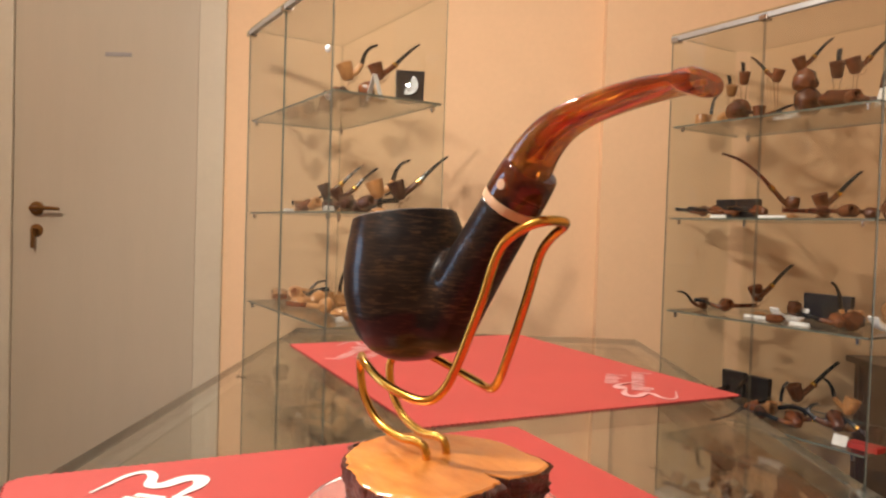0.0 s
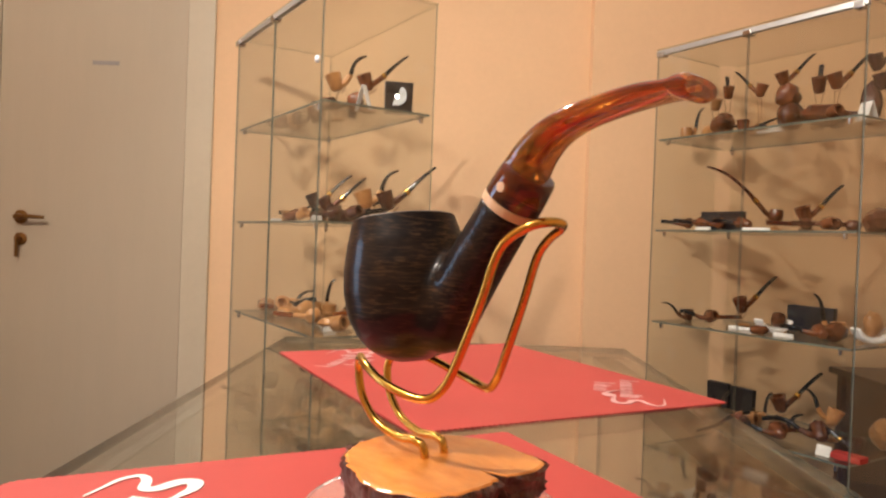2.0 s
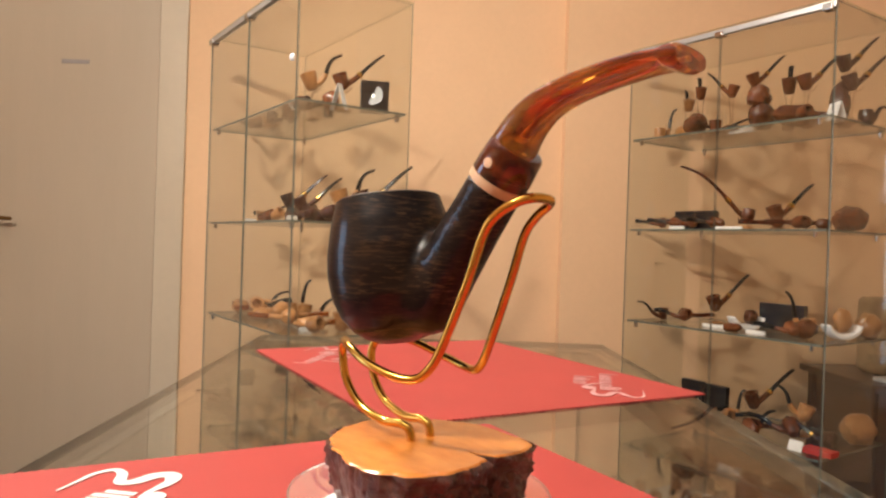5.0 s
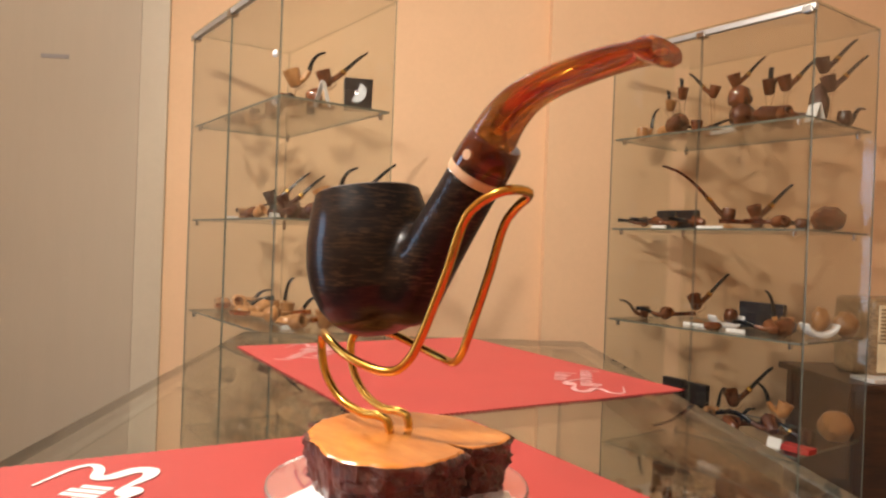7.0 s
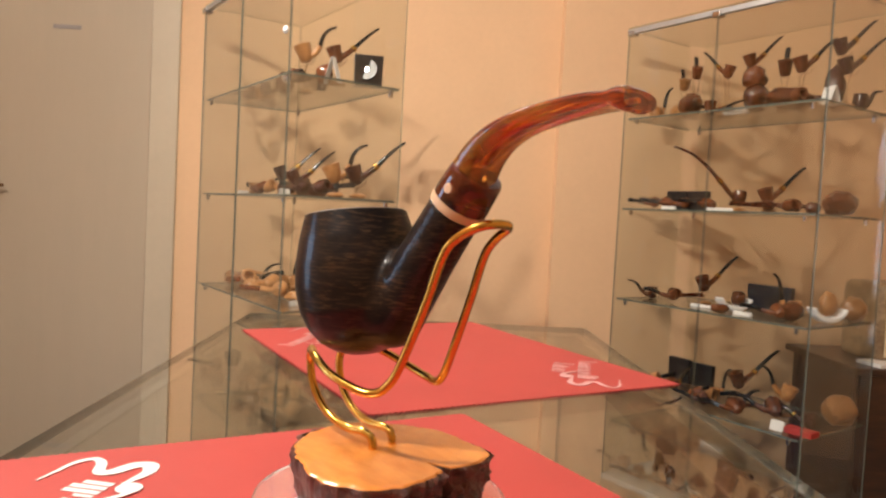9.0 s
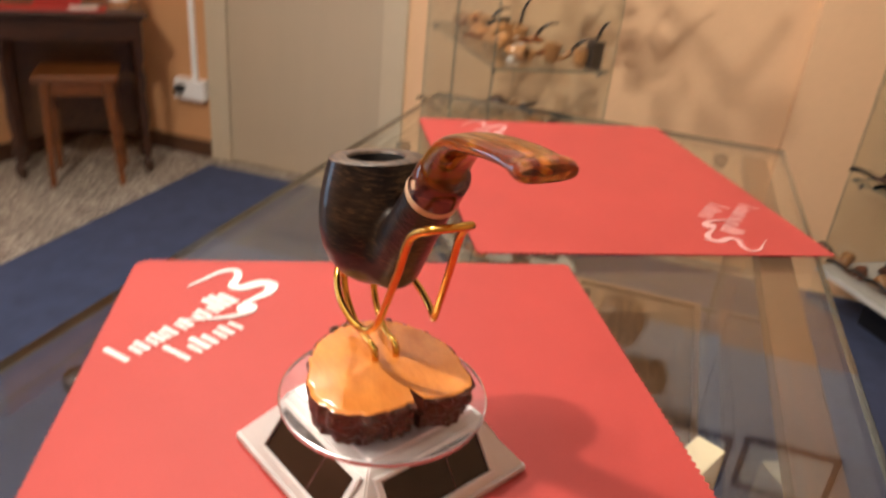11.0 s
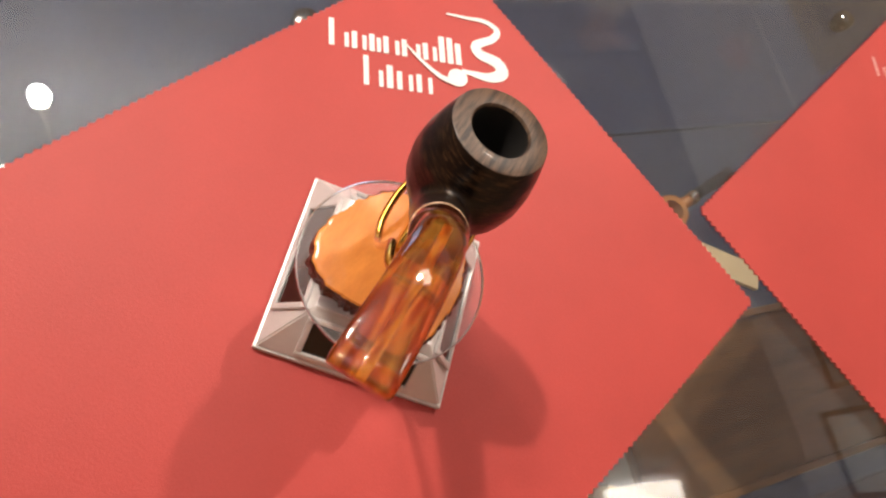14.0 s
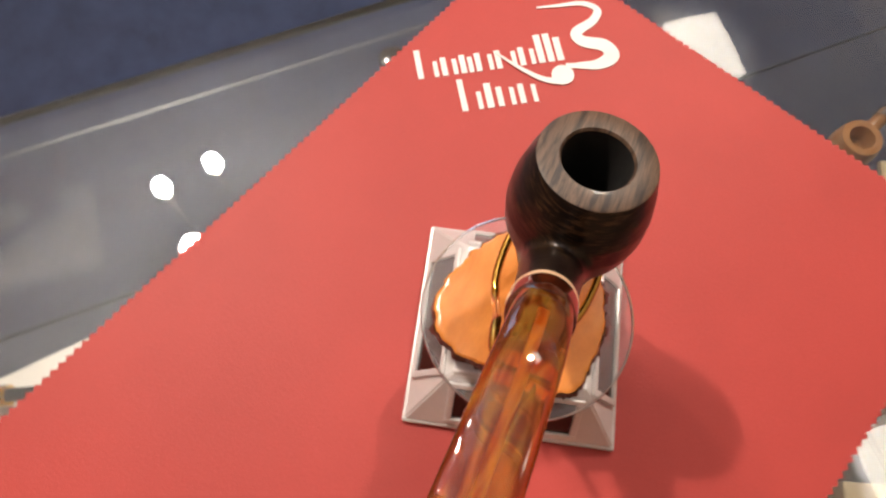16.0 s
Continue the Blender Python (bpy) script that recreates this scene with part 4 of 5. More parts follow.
    ctrl = [(0.0390, 0.1725, 0.0088, 0.0082), (0.0428, 0.1784, 0.0092, 0.0074), (0.0476, 0.1848, 0.0094, 0.0059), (0.0545, 0.1906, 0.0096, 0.0046), (0.0642, 0.1948, 0.0099, 0.0038), (0.0780, 0.1980, 0.0103, 0.0033), (0.0920, 0.2000, 0.0107, 0.0028), (0.1010, 0.2003, 0.0109, 0.0024), (0.1035, 0.2002, 0.0110, 0.0036), (0.1065, 0.2000, 0.0109, 0.0040), (0.1085, 0.1998, 0.0104, 0.0030)]
    pts = spline(ctrl, 5)
    stem = part("stem", sweep([(q[0], 0, q[1] + ZT) for q in pts], [(q[2], q[3]) for q in pts], 36, power=2.7), M_AMBER, p, "amber tortoiseshell acrylic stem", True)
    part("airway", sweep([(q[0], 0, q[1] + ZT) for q in pts[8:-4]], [(0.0016, 0.0009)] * (len(pts) - 12), 10), M_GOLDL, stem, "golden air channel", True)
    dot = S1 + D * 0.009 + Vector((0, -0.0105, 0))
    part("inlay", moved(revolve(((0, -0.0012), (0.0019, -0.0012), (0.0019, 0.0008), (0, 0.0009)), 20), Matrix.Translation(dot) @ pose(0, 0, 0, 90, 0, 0)), M_RING, collar, "pale round inlay", True)


build_pipe()


# ---- glass cabinets ----
def build_cabinet(near, long, wide, levels, top, label):
    """near: the corner towards the room; long side at azimuth 123 degrees, short one at 33. Local x along the short side, y along the long one."""
    c = thing("glass_cabinet", (*near, 0), label, "cabinet", "glass display cabinets", 33)
    t = 0.0036
    part("plinth", box(0.12, wide - 0.12, 0.12, long - 0.12, 0.0, 0.15, 0.003), M_BLACK, c, "dark recessed plinth")
    part("base_board", box(0, wide, 0, long, 0.151, 0.170, 0.002), M_BOARD, c, "pale laminate base board")
    part("front_pane", pane(0.0, t, 0.004, long * 0.5 - 0.002, 0.172, top - 0.022), (M_GLASS, M_EDGE), c, "sliding glass door", shadow=False)
    part("front_pane", pane(-0.001, t - 0.001, long * 0.5 + 0.002, long - 0.004, 0.172, top - 0.022), (M_GLASS, M_EDGE), c, "sliding glass door", shadow=False)
    part("back_pane", pane(wide - t, wide, 0.004, long - 0.004, 0.172, top - 0.005), (M_GLASS, M_RIMG), c, shadow=False)
    part("side_pane", pane(t + 0.001, wide - t - 0.001, 0, t, 0.172, top - 0.005), (M_GLASS, M_EDGE), c, shadow=False)
    part("side_pane", pane(t + 0.001, wide - t - 0.001, long - t, long, 0.172, top - 0.005), (M_GLASS, M_EDGE), c, shadow=False)
    part("top_pane", pane(0, wide, 0, long, top - 0.004, top + 0.002), (M_GLASS, M_RIMG), c, shadow=False)
    part("top_rail", box(-0.004, 0.012, 0.0, long, top - 0.022, top - 0.005, 0.002), M_ALU, c, "aluminium top rail")
    for y in (0.02, long * 0.5, long - 0.02):
        part("clamp", box(-0.012, 0.016, y - 0.014, y + 0.014, top - 0.030, top - 0.012, 0.003), M_CHROME, c, "chrome clamp")
    for z in levels:
        part("shelf", pane(0.010, wide - 0.010, 0.012, long - 0.012, z - 0.006, z), (M_GLASS, M_EDGE), c, "glass shelf", shadow=False)
        for x in (0.018, wide - 0.018):
            for y in (0.045, long - 0.045):
                part("shelf_clip", revolve(((0, -0.022), (0.006, -0.022), (0.007, -0.0065), (0, -0.0065)), 10, at=Vector((x, y, z))), M_CHROME, c, "", True)
    return c


RN, RL, RW, RZ = (1.063, 1.579), 0.694, 0.379, (1.404, 1.098, 0.788, 0.480)
LN, LL, LW, LZ = (-0.343, 1.550), 0.744, 0.345, (1.389, 1.074, 0.769, 0.462)
build_cabinet(RN, RL, RW, RZ, 1.708, "tall glass display cabinet with shelves full of pipes")
left_cabinet = build_cabinet(LN, LL, LW, LZ, 1.700, "tall glass display cabinet with shelves of pipes")
bm = moved(revolve(((0, 0.0), (0.0085, 0.001), (0.0105, 0.005), (0.0085, 0.009), (0.004, 0.0115), (0, 0.012)), 20), pose(-0.0015, 0.014, 1.490, 0, -90, 0))
part("lock_knob", bm, M_WHITEP, left_cabinet, "shiny pale lock knob", True)


# ---- small pipes on the shelves ----
def pipe_proto(bowl_mat, stem_mat, stem, bowl_r=0.019, bowl_h=0.045, name="shelf_pipe", label="", ring=False, flare=False):
    """A small pipe whose bowl stands at the origin; stem: centre line from the bowl's foot."""
    p = thing(name, (0, 0, -5), label, "pipe", "pipes on glass shelves")
    r, h = bowl_r, bowl_h
    if flare:
        prof = ((0, 0), (r * 0.50, 0.001), (r * 0.74, h * 0.14), (r * 0.86, h * 0.45), (r * 1.0, h * 0.85), (r * 1.05, h * 0.985), (r * 1.0, h), (r * 0.68, h), (r * 0.62, h * 0.5), (0, h * 0.4))
    else:
        prof = ((0, 0), (r * 0.55, 0.001), (r * 0.85, h * 0.18), (r, h * 0.45), (r * 0.95, h * 0.8), (r * 0.86, h), (r * 0.56, h), (r * 0.52, h * 0.5), (0, h * 0.4))
    bm = revolve(prof, 18)
    cut = max(2, len(stem) // 3)
    pts = spline([(a, 0, b) for a, b in stem[:cut + 1]], 4)
    sweep(pts, [(0.0085 - 0.002 * k / len(pts),) * 2 for k in range(len(pts))], 10, bm=bm)
    part("bowl", bm, bowl_mat, p, "", True)
    pts = spline([(a, 0, b) for a, b in stem[cut:]], 4)
    n = len(pts)
    part("stem", sweep(pts, [(0.0064 + 0.0012 * k / n, 0.0062 - 0.0036 * k / n) for k in range(n)], 10), stem_mat, p, "", True)
    if ring:
        part("ring", sweep([pts[0], pts[1]], [(0.0088, 0.0088)] * 2, 12), M_BRASS, p, "brass ring", True)
    return p


BENT = [(0.006, 0.012), (0.026, 0.016), (0.044, 0.030), (0.058, 0.050), (0.076, 0.062), (0.098, 0.064)]
STRAIGHT = [(0.006, 0.012), (0.030, 0.015), (0.052, 0.018), (0.080, 0.021), (0.115, 0.024)]
RISING = [(0.006, 0.012), (0.026, 0.018), (0.048, 0.026), (0.076, 0.040), (0.108, 0.054), (0.132, 0.062)]
LONG = [(0.006, 0.012), (0.030, 0.026), (0.060, 0.052), (0.110, 0.092), (0.160, 0.122), (0.205, 0.134), (0.225, 0.136)]
TALL = [(0.006, 0.012), (0.022, 0.022), (0.032, 0.045), (0.036, 0.075), (0.044, 0.100), (0.056, 0.112)]
PROTO = {
    "rb": pipe_proto(M_BRIAR, M_EBON, BENT, flare=True, label="red briar pipe with bent black stem on a glass shelf"),
    "rs": pipe_proto(M_BRIAR, M_EBON, RISING, flare=True, ring=True, label="red briar pipe with rising black stem on a glass shelf"),
    "nl": pipe_proto(M_BRIARL, M_EBON, BENT, 0.021, flare=True, label="natural briar pipe with black stem on a glass shelf"),
    "nt": pipe_proto(M_BRIARL, M_EBON, TALL, 0.020, label="pale briar pipe with upright black stem"),
    "db": pipe_proto(M_BRIARD, M_EBON, BENT, label="dark briar pipe with bent black stem on a glass shelf"),
    "dr": pipe_proto(M_BRIARD, M_EBON, RISING, flare=True, ring=True, label="dark briar pipe with rising stem and brass ring"),
    "st": pipe_proto(M_BRIAR, M_AMBERD, STRAIGHT, label="red briar pipe with straight amber stem lying on a shelf"),
    "ns": pipe_proto(M_BRIARL, M_AMBER, STRAIGHT, 0.021, 0.038, label="natural briar pipe with amber stem lying on a shelf"),
    "ln": pipe_proto(M_BRIAR, M_AMBERD, LONG, 0.021, 0.040, ring=True, label="long-stemmed churchwarden pipe with red briar bowl"),
}


def at_cab(near, a, b, z, rz=0, rx=0, ry=0, s=1.0):
    """A pose on a cabinet shelf: a along the long side, b along the short one."""
    return pose(*near, 0, 0, 0, 33) @ pose(b, a, z, rx, ry, rz) @ Matrix.Scale(s, 4)


def place_pipe(kind, near, a, b, z, az, lying=0, lift=0.0, s=1.0, lean=0):
    src = PROTO[kind]
    m = pose(*near, 0, 0, 0, 33) @ pose(b, a, z + lift + (0.020 * s if lying else 0.0005), lying, 0, az - 33) @ pose(0, 0, 0, 0, lean, 0)
    ob = copy_thing(src, m)
    ob.scale = (s, s, s)
    return ob


def carton(near, a, b, z, w, d, h, rz, mat, label, tilt=0):
    c = thing("presentation_box", (0, 0, 0), label, "box", "boxes on shelves")
    c.matrix_world = at_cab(near, a, b, z + 0.0006 + d / 2 * abs(math.sin(radians(tilt))), rz - 33, tilt)
    part("lid", box(-w / 2, w / 2, -d / 2, d / 2, h * 0.62, h, 0.002), mat, c)
    part("tray", box(-w / 2 + 0.001, w / 2 - 0.001, -d / 2 + 0.001, d / 2 - 0.001, 0, h * 0.62, 0.001), mat, c)


def cradle(near, a, b, z, rz):
    c = thing("pipe_cradle", (0, 0, 0), "white curved porcelain pipe cradle on a glass shelf", "pipe cradle", "cradles")
    c.matrix_world = at_cab(near, a, b, z, rz - 33)
    bm = bmesh.new()
    pts = [(0.050 * math.sin(q), 0, 0.0535 - 0.0430 * math.cos(q)) for q in (math.radians(-75 + 15 * k) for k in range(11))]
    sweep(pts, [(0.024, 0.003 + 0.007 * math.sin(math.pi * (k + 1) / 12)) for k in range(11)], 14, power=3, bm=bm)
    part("body", bm, M_WHITEP, c, "", True)


def tent_card(near, a, b, z, w, h, rz):
    c = thing("price_card", (0, 0, 0), "small white folded card on a glass shelf", "card", "price cards")
    c.matrix_world = at_cab(near, a, b, z, rz - 33)
    bm = box(-w / 2, w / 2, -0.0006, 0.0006, 0.0005, h)
    moved(bm, pose(0, 0.309 * h + 0.0008, 0, 18, 0, 0))
    b2 = moved(box(-w / 2, w / 2, -0.0006, 0.0006, 0.0005, h), pose(0, -0.309 * h - 0.0008, 0, -18, 0, 0))
    part("front_leaf", bm, M_CARD, c)
    part("back_leaf", b2, M_CARD, c)


def burl_lump(near, a, b, z, w, d, h, rz, mat, label, seed=1.0):
    st = thing("burl_lump", (0, 0, 0), label, "burl lump", "burl lumps on shelves")
    st.matrix_world = at_cab(near, a, b, z, rz - 33)
    part("body", lump_mesh(w, d, h, seed), mat, st, "", True)
    return st


def wire_rest(near, a, b, z, h, rz):
    """A bent wire rest with a small wooden foot, open cradle on top."""
    st = thing("wire_pipe_rest", (0, 0, 0), "thin gilded wire pipe rest on a small wooden foot", "pipe rest", "wire pipe rests")
    st.matrix_world = at_cab(near, a, b, z, rz - 33)
    part("foot", lump_mesh(0.050, 0.040, 0.016, h * 90, 0.15, 16, 8), M_BRIARL, st, "pale wooden foot", True)
    for sy in (-1, 1):
        run = spline([(0.0, sy * 0.004, 0.012), (-0.006, sy * 0.005, h * 0.35), (-0.004, sy * 0.007, h * 0.75), (0.0, sy * 0.010, h - 0.004), (0.014, sy * 0.013, h + 0.002), (0.024, sy * 0.012, h + 0.016)], 5)
        part("wire", sweep(run, [(0.0010, 0.0010)] * len(run), 7, (0.3, 0.5, 0.8)), M_BRONZE, st, "", True)


def perched(kind, near, a, b, z, h, az, s=1.0):
    wire_rest(near, a, b, z, h, az)
    place_pipe(kind, near, a, b, z, az, lift=h + 0.002, s=s, lean=-8 if kind == "ln" else -20)


def crowd(near, a0, a1, z, kinds, count, deep):
    """Pipes laid close together in two or three rows on one shelf."""
    rng = random.Random(round(z * 1000) + count)
    rows = 3 if deep > 0.2 else 2
    for i in range(count):
        row = i % rows
        a = a0 + (a1 - a0) * (i + 0.5) / count + rng.uniform(-0.008, 0.008)
        b = 0.055 + (deep - 0.055) * row / (rows - 1) + rng.uniform(-0.012, 0.012)
        lying = rng.choice((0, 65, 75, 80))
        place_pipe(kinds[i % len(kinds)], near, a, b, z, rng.uniform(-20, 70) if row else rng.uniform(150, 220), lying, s=rng.uniform(0.95, 1.15))


def fill_cabinets():
    R, L = RN, LN
    z1, z2, z3, z4 = RZ
    # upper shelf of the cabinet by the radio
    place_pipe("nt", R, 0.650, 0.11, z1, 10, s=1.05)
    burl_lump(R, 0.505, 0.11, z1, 0.075, 0.070, 0.080, 20, M_BRIAR, "knotty reddish briar lump on a glass shelf", 2.0)
    burl_lump(R, 0.550, 0.10, z1, 0.050, 0.045, 0.042, 50, M_BRIARL, "small pale briar lump on a glass shelf", 5.0)
    perched("nl", R, 0.575, 0.16, z1, 0.100, 80, 0.9)
    perched("rb", R, 0.535, 0.17, z1, 0.135, 75, 0.95)
    perched("rs", R, 0.420, 0.17, z1, 0.125, 115, 0.95)
    place_pipe("rs", R, 0.425, 0.10, z1, 12)
    place_pipe("st", R, 0.490, 0.06, z1, 30, 40)
    tent_card(R, 0.350, 0.13, z1, 0.085, 0.022, 123)
    carton(R, 0.340, 0.07, z1, 0.035, 0.018, 0.014, 123, M_BLACK, "tiny flat black box on a glass shelf")
    burl_lump(R, 0.285, 0.13, z1, 0.080, 0.075, 0.085, 10, M_BRIAR, "rounded reddish burl lump carrying a smaller one", 7.0)
    burl_lump(R, 0.300, 0.135, z1 + 0.070, 0.078, 0.072, 0.075, 60, M_BRIAR, "rounded dark red burl knob", 9.0)
    place_pipe("rs", R, 0.312, 0.14, z1, 14, lift=0.140, s=1.0, lean=-22)
    burl_lump(R, 0.175, 0.12, z1, 0.150, 0.060, 0.062, 10, M_BRIAR, "long reddish log of briar burl on a glass shelf", 12.0)
    perched("rb", R, 0.228, 0.18, z1, 0.108, 60, 1.1)
    perched("rs", R, 0.172, 0.18, z1, 0.112, 16, 1.1)
    place_pipe("st", R, 0.130, 0.06, z1, 10, 80)
    burl_lump(R, 0.085, 0.20, z1, 0.060, 0.055, 0.120, 30, M_BRIARD, "tall dark briar burl standing upright", 15.0)
    perched("dr", R, 0.098, 0.255, z1, 0.165, 15, 1.1)
    perched("dr", R, 0.052, 0.205, z1, 0.095, 8, 1.1)
    place_pipe("db", R, 0.045, 0.27, z1, 30, s=1.1)
    tent_card(R, 0.055, 0.12, z1, 0.045, 0.055, 100)
    # second shelf
    carton(R, 0.570, 0.16, z2, 0.078, 0.020, 0.066, 123, M_BLACK, "black presentation box standing on its side")
    carton(R, 0.487, 0.16, z2, 0.078, 0.020, 0.066, 123, M_BLACK, "black presentation box standing on its side")
    for a, az in ((0.620, 160), (0.540, 200), (0.500, 150), (0.385, 200)):
        place_pipe("rb", R, a, 0.10, z2, az, 78, s=0.95)
    tent_card(R, 0.520, 0.05, z2, 0.055, 0.012, 123)
    tent_card(R, 0.330, 0.05, z2, 0.090, 0.010, 123)
    perched("ln", R, 0.335, 0.15, z2, 0.026, 172, 1.02)
    perched("rs", R, 0.232, 0.15, z2, 0.024, 12, 1.15)
    for a, az in ((0.185, 170), (0.145, 20), (0.105, 160)):
        place_pipe("st", R, a, 0.08, z2, az, 80, s=0.95)
    burl_lump(R, 0.045, 0.20, z2, 0.120, 0.085, 0.072, 30, M_BRIAR, "broad reddish brown burl mound on a glass shelf", 17.0)
    burl_lump(R, 0.055, 0.075, z2, 0.045, 0.040, 0.032, 30, M_BRIAR, "small red briar lump on a glass shelf", 19.0)
    # third shelf
    place_pipe("rb", R, 0.635, 0.14, z3, 160, s=0.9)
    place_pipe("st", R, 0.545, 0.12, z3, 15, 70)
    place_pipe("rb", R, 0.510, 0.09, z3, 160, 75)
    perched("rs", R, 0.445, 0.17, z3, 0.045, 15, 1.15)
    tent_card(R, 0.405, 0.10, z3, 0.080, 0.010, 123)
    cradle(R, 0.300, 0.110, z3, 6)
    burl_lump(R, 0.290, 0.120, z3 + 0.0205, 0.044, 0.042, 0.046, 20, M_BRIAR, "round red briar bowl resting in a white cradle", 20.0)
    carton(R, 0.275, 0.27, z3, 0.150, 0.022, 0.082, 123, M_BLACK, "long black presentation box standing on its side")
    burl_lump(R, 0.300, 0.040, z3, 0.060, 0.034, 0.028, 10, M_BRIAR, "flat reddish burl lump on a glass shelf", 21.0)
    tent_card(R, 0.235, 0.060, z3, 0.060, 0.012, 123)
    burl_lump(R, 0.115, 0.115, z3, 0.070, 0.058, 0.055, 20, M_BRIAR, "glossy red briar lump on a glass shelf", 23.0)
    place_pipe("nt", R, 0.140, 0.175, z3, 150, s=1.15)
    place_pipe("rb", R, 0.110, 0.050, z3, 170, 75)
    cradle(R, 0.050, 0.185, z3, 3)
    burl_lump(R, 0.050, 0.187, z3 + 0.0205, 0.050, 0.046, 0.070, 20, M_BRIARL, "pale brown burl lump resting in a white cradle", 24.0)
    burl_lump(R, 0.035, 0.31, z3, 0.075, 0.065, 0.075, 20, M_BRIARL, "pale brown burl lump on a glass shelf", 25.0)
    # lowest shelf
    carton(R, 0.625, 0.31, z4, 0.088, 0.022, 0.086, 123, M_BLACK, "black presentation box standing on its side")
    carton(R, 0.530, 0.31, z4, 0.088, 0.022, 0.082, 123, M_BLACK, "black presentation box standing on its side")
    place_pipe("nt", R, 0.385, 0.17, z4, 10, s=0.95)
    perched("rs", R, 0.315, 0.20, z4, 0.055, 5, 1.2)
    place_pipe("rb", R, 0.270, 0.10, z4, 20)
    perched("nl", R, 0.165, 0.20, z4, 0.050, 160, 1.1)
    place_pipe("rb", R, 0.140, 0.12, z4, 170, 60, s=1.2)
    place_pipe("rb", R, 0.430, 0.10, z4, 60, 70)
    crowd(R, 0.20, 0.66, z4, ("rb", "rs", "db", "nl"), 8, 0.130)
    burl_lump(R, 0.045, 0.29, z4, 0.110, 0.085, 0.088, 30, M_BRIARL, "large pale burl block on a glass shelf", 27.0)
    place_pipe("dr", R, 0.060, 0.16, z4, 120, s=1.0)
    carton(R, 0.040, 0.07, z4, 0.085, 0.045, 0.016, 123, M_CLOTHR, "flat red felt box on a glass shelf")
    tent_card(R, 0.095, 0.05, z4, 0.040, 0.030, 123)
    # base board
    crowd(R, 0.04, 0.66, 0.170, ("rb", "db", "rs", "nl", "rb", "st"), 22, 0.240)
    carton(R, 0.58, 0.26, 0.170, 0.16, 0.03, 0.09, 123, M_BLACK, "black presentation box standing on its side")
    tent_card(R, 0.47, 0.22, 0.170, 0.07, 0.04, 123)

    z1, z2, z3, z4 = LZ
    # upper shelf of the cabinet by the door
    place_pipe("rb", L, 0.670, 0.115, z1, 150, 70, s=1.1)
    place_pipe("nl", L, 0.600, 0.150, z1, 20, s=0.95)
    burl_lump(L, 0.400, 0.150, z1, 0.056, 0.052, 0.070, 20, M_BRIAR, "rounded reddish briar lump on a glass shelf", 3.0)
    perched("nl", L, 0.335, 0.195, z1, 0.095, 5, 1.2)
    carton(L, 0.235, 0.20, z1, 0.026, 0.018, 0.034, 60, M_BLACK, "tiny black cardboard box")
    perched("rs", L, 0.130, 0.20, z1, 0.062, 20, 1.1)
    place_pipe("rb", L, 0.275, 0.11, z1, 40, 70, s=1.0)
    place_pipe("db", L, 0.480, 0.12, z1, 30, s=0.9)
    burl_lump(L, 0.140, 0.165, z1, 0.045, 0.040, 0.060, 20, M_BRIAR, "small knotty red burl foot", 31.0)
    place_pipe("db", L, 0.200, 0.09, z1, 60, 75, s=0.9)
    tent_card(L, 0.100, 0.17, z1, 0.018, 0.078, 60)
    tent_card(L, 0.170, 0.06, z1, 0.060, 0.010, 90)
    carton(L, 0.070, 0.265, z1, 0.080, 0.034, 0.088, 10.0, M_BLACK, "square black box standing upright on a glass shelf")
    tin = thing("round_tin", (0, 0, 0), "round flat black tin with an added glint mirror against the black box", "tin")
    tin.matrix_world = at_cab(L, 0.070, 0.265, z1 + 0.0026, -6.4 - 33, -6.5) @ pose(0, -0.0185, 0.043, 90, 0, 0)
    part("lid", revolve(((0, 0), (0.029, 0.0), (0.0295, 0.003), (0.028, 0.0042), (0, 0.0042)), 40), M_BLACK, tin)
    # small mirror added and tilted to catch the lamp as the tin's glint
    part("centre", revolve(((0, 0.0043), (0.0065, 0.0043), (0.0065, 0.0050), (0, 0.0050)), 24), M_MIRK, tin, "small mirror added for the lamp glint")
    # second shelf
    tent_card(L, 0.590, 0.10, z2, 0.045, 0.014, 60)
    place_pipe("nl", L, 0.625, 0.15, z2, 20, s=0.95)
    place_pipe("rb", L, 0.560, 0.13, z2, 150, 75)
    place_pipe("nl", L, 0.500, 0.14, z2, 60, 60, s=0.9)
    perched("dr", L, 0.470, 0.19, z2, 0.048, 18, 1.1)
    perched("dr", L, 0.390, 0.20, z2, 0.030, 22, 1.15)
    burl_lump(L, 0.330, 0.14, z2, 0.052, 0.048, 0.044, 20, M_BRIARD, "dark rounded briar lump on a glass shelf", 33.0)
    tent_card(L, 0.290, 0.12, z2, 0.040, 0.022, 60)
    place_pipe("dr", L, 0.255, 0.16, z2, 20, s=1.2)
    burl_lump(L, 0.215, 0.19, z2, 0.070, 0.050, 0.040, 20, M_BRIARD, "dark reddish burl lump on a glass shelf", 35.0)
    carton(L, 0.180, 0.225, z2, 0.026, 0.026, 0.062, 60, M_BLACK, "small upright black box")
    perched("nl", L, 0.110, 0.20, z2, 0.040, 10, 1.2)
    perched("dr", L, 0.062, 0.245, z2, 0.036, 14, 1.25)
    place_pipe("db", L, 0.055, 0.11, z2, 60, 75)
    place_pipe("db", L, 0.140, 0.10, z2, 160, 75)
    # third shelf
    burl_lump(L, 0.660, 0.10, z3, 0.060, 0.052, 0.046, 20, M_BRIARL, "pale round briar lump on a glass shelf", 37.0)
    place_pipe("nl", L, 0.640, 0.15, z3, 30, s=1.1)
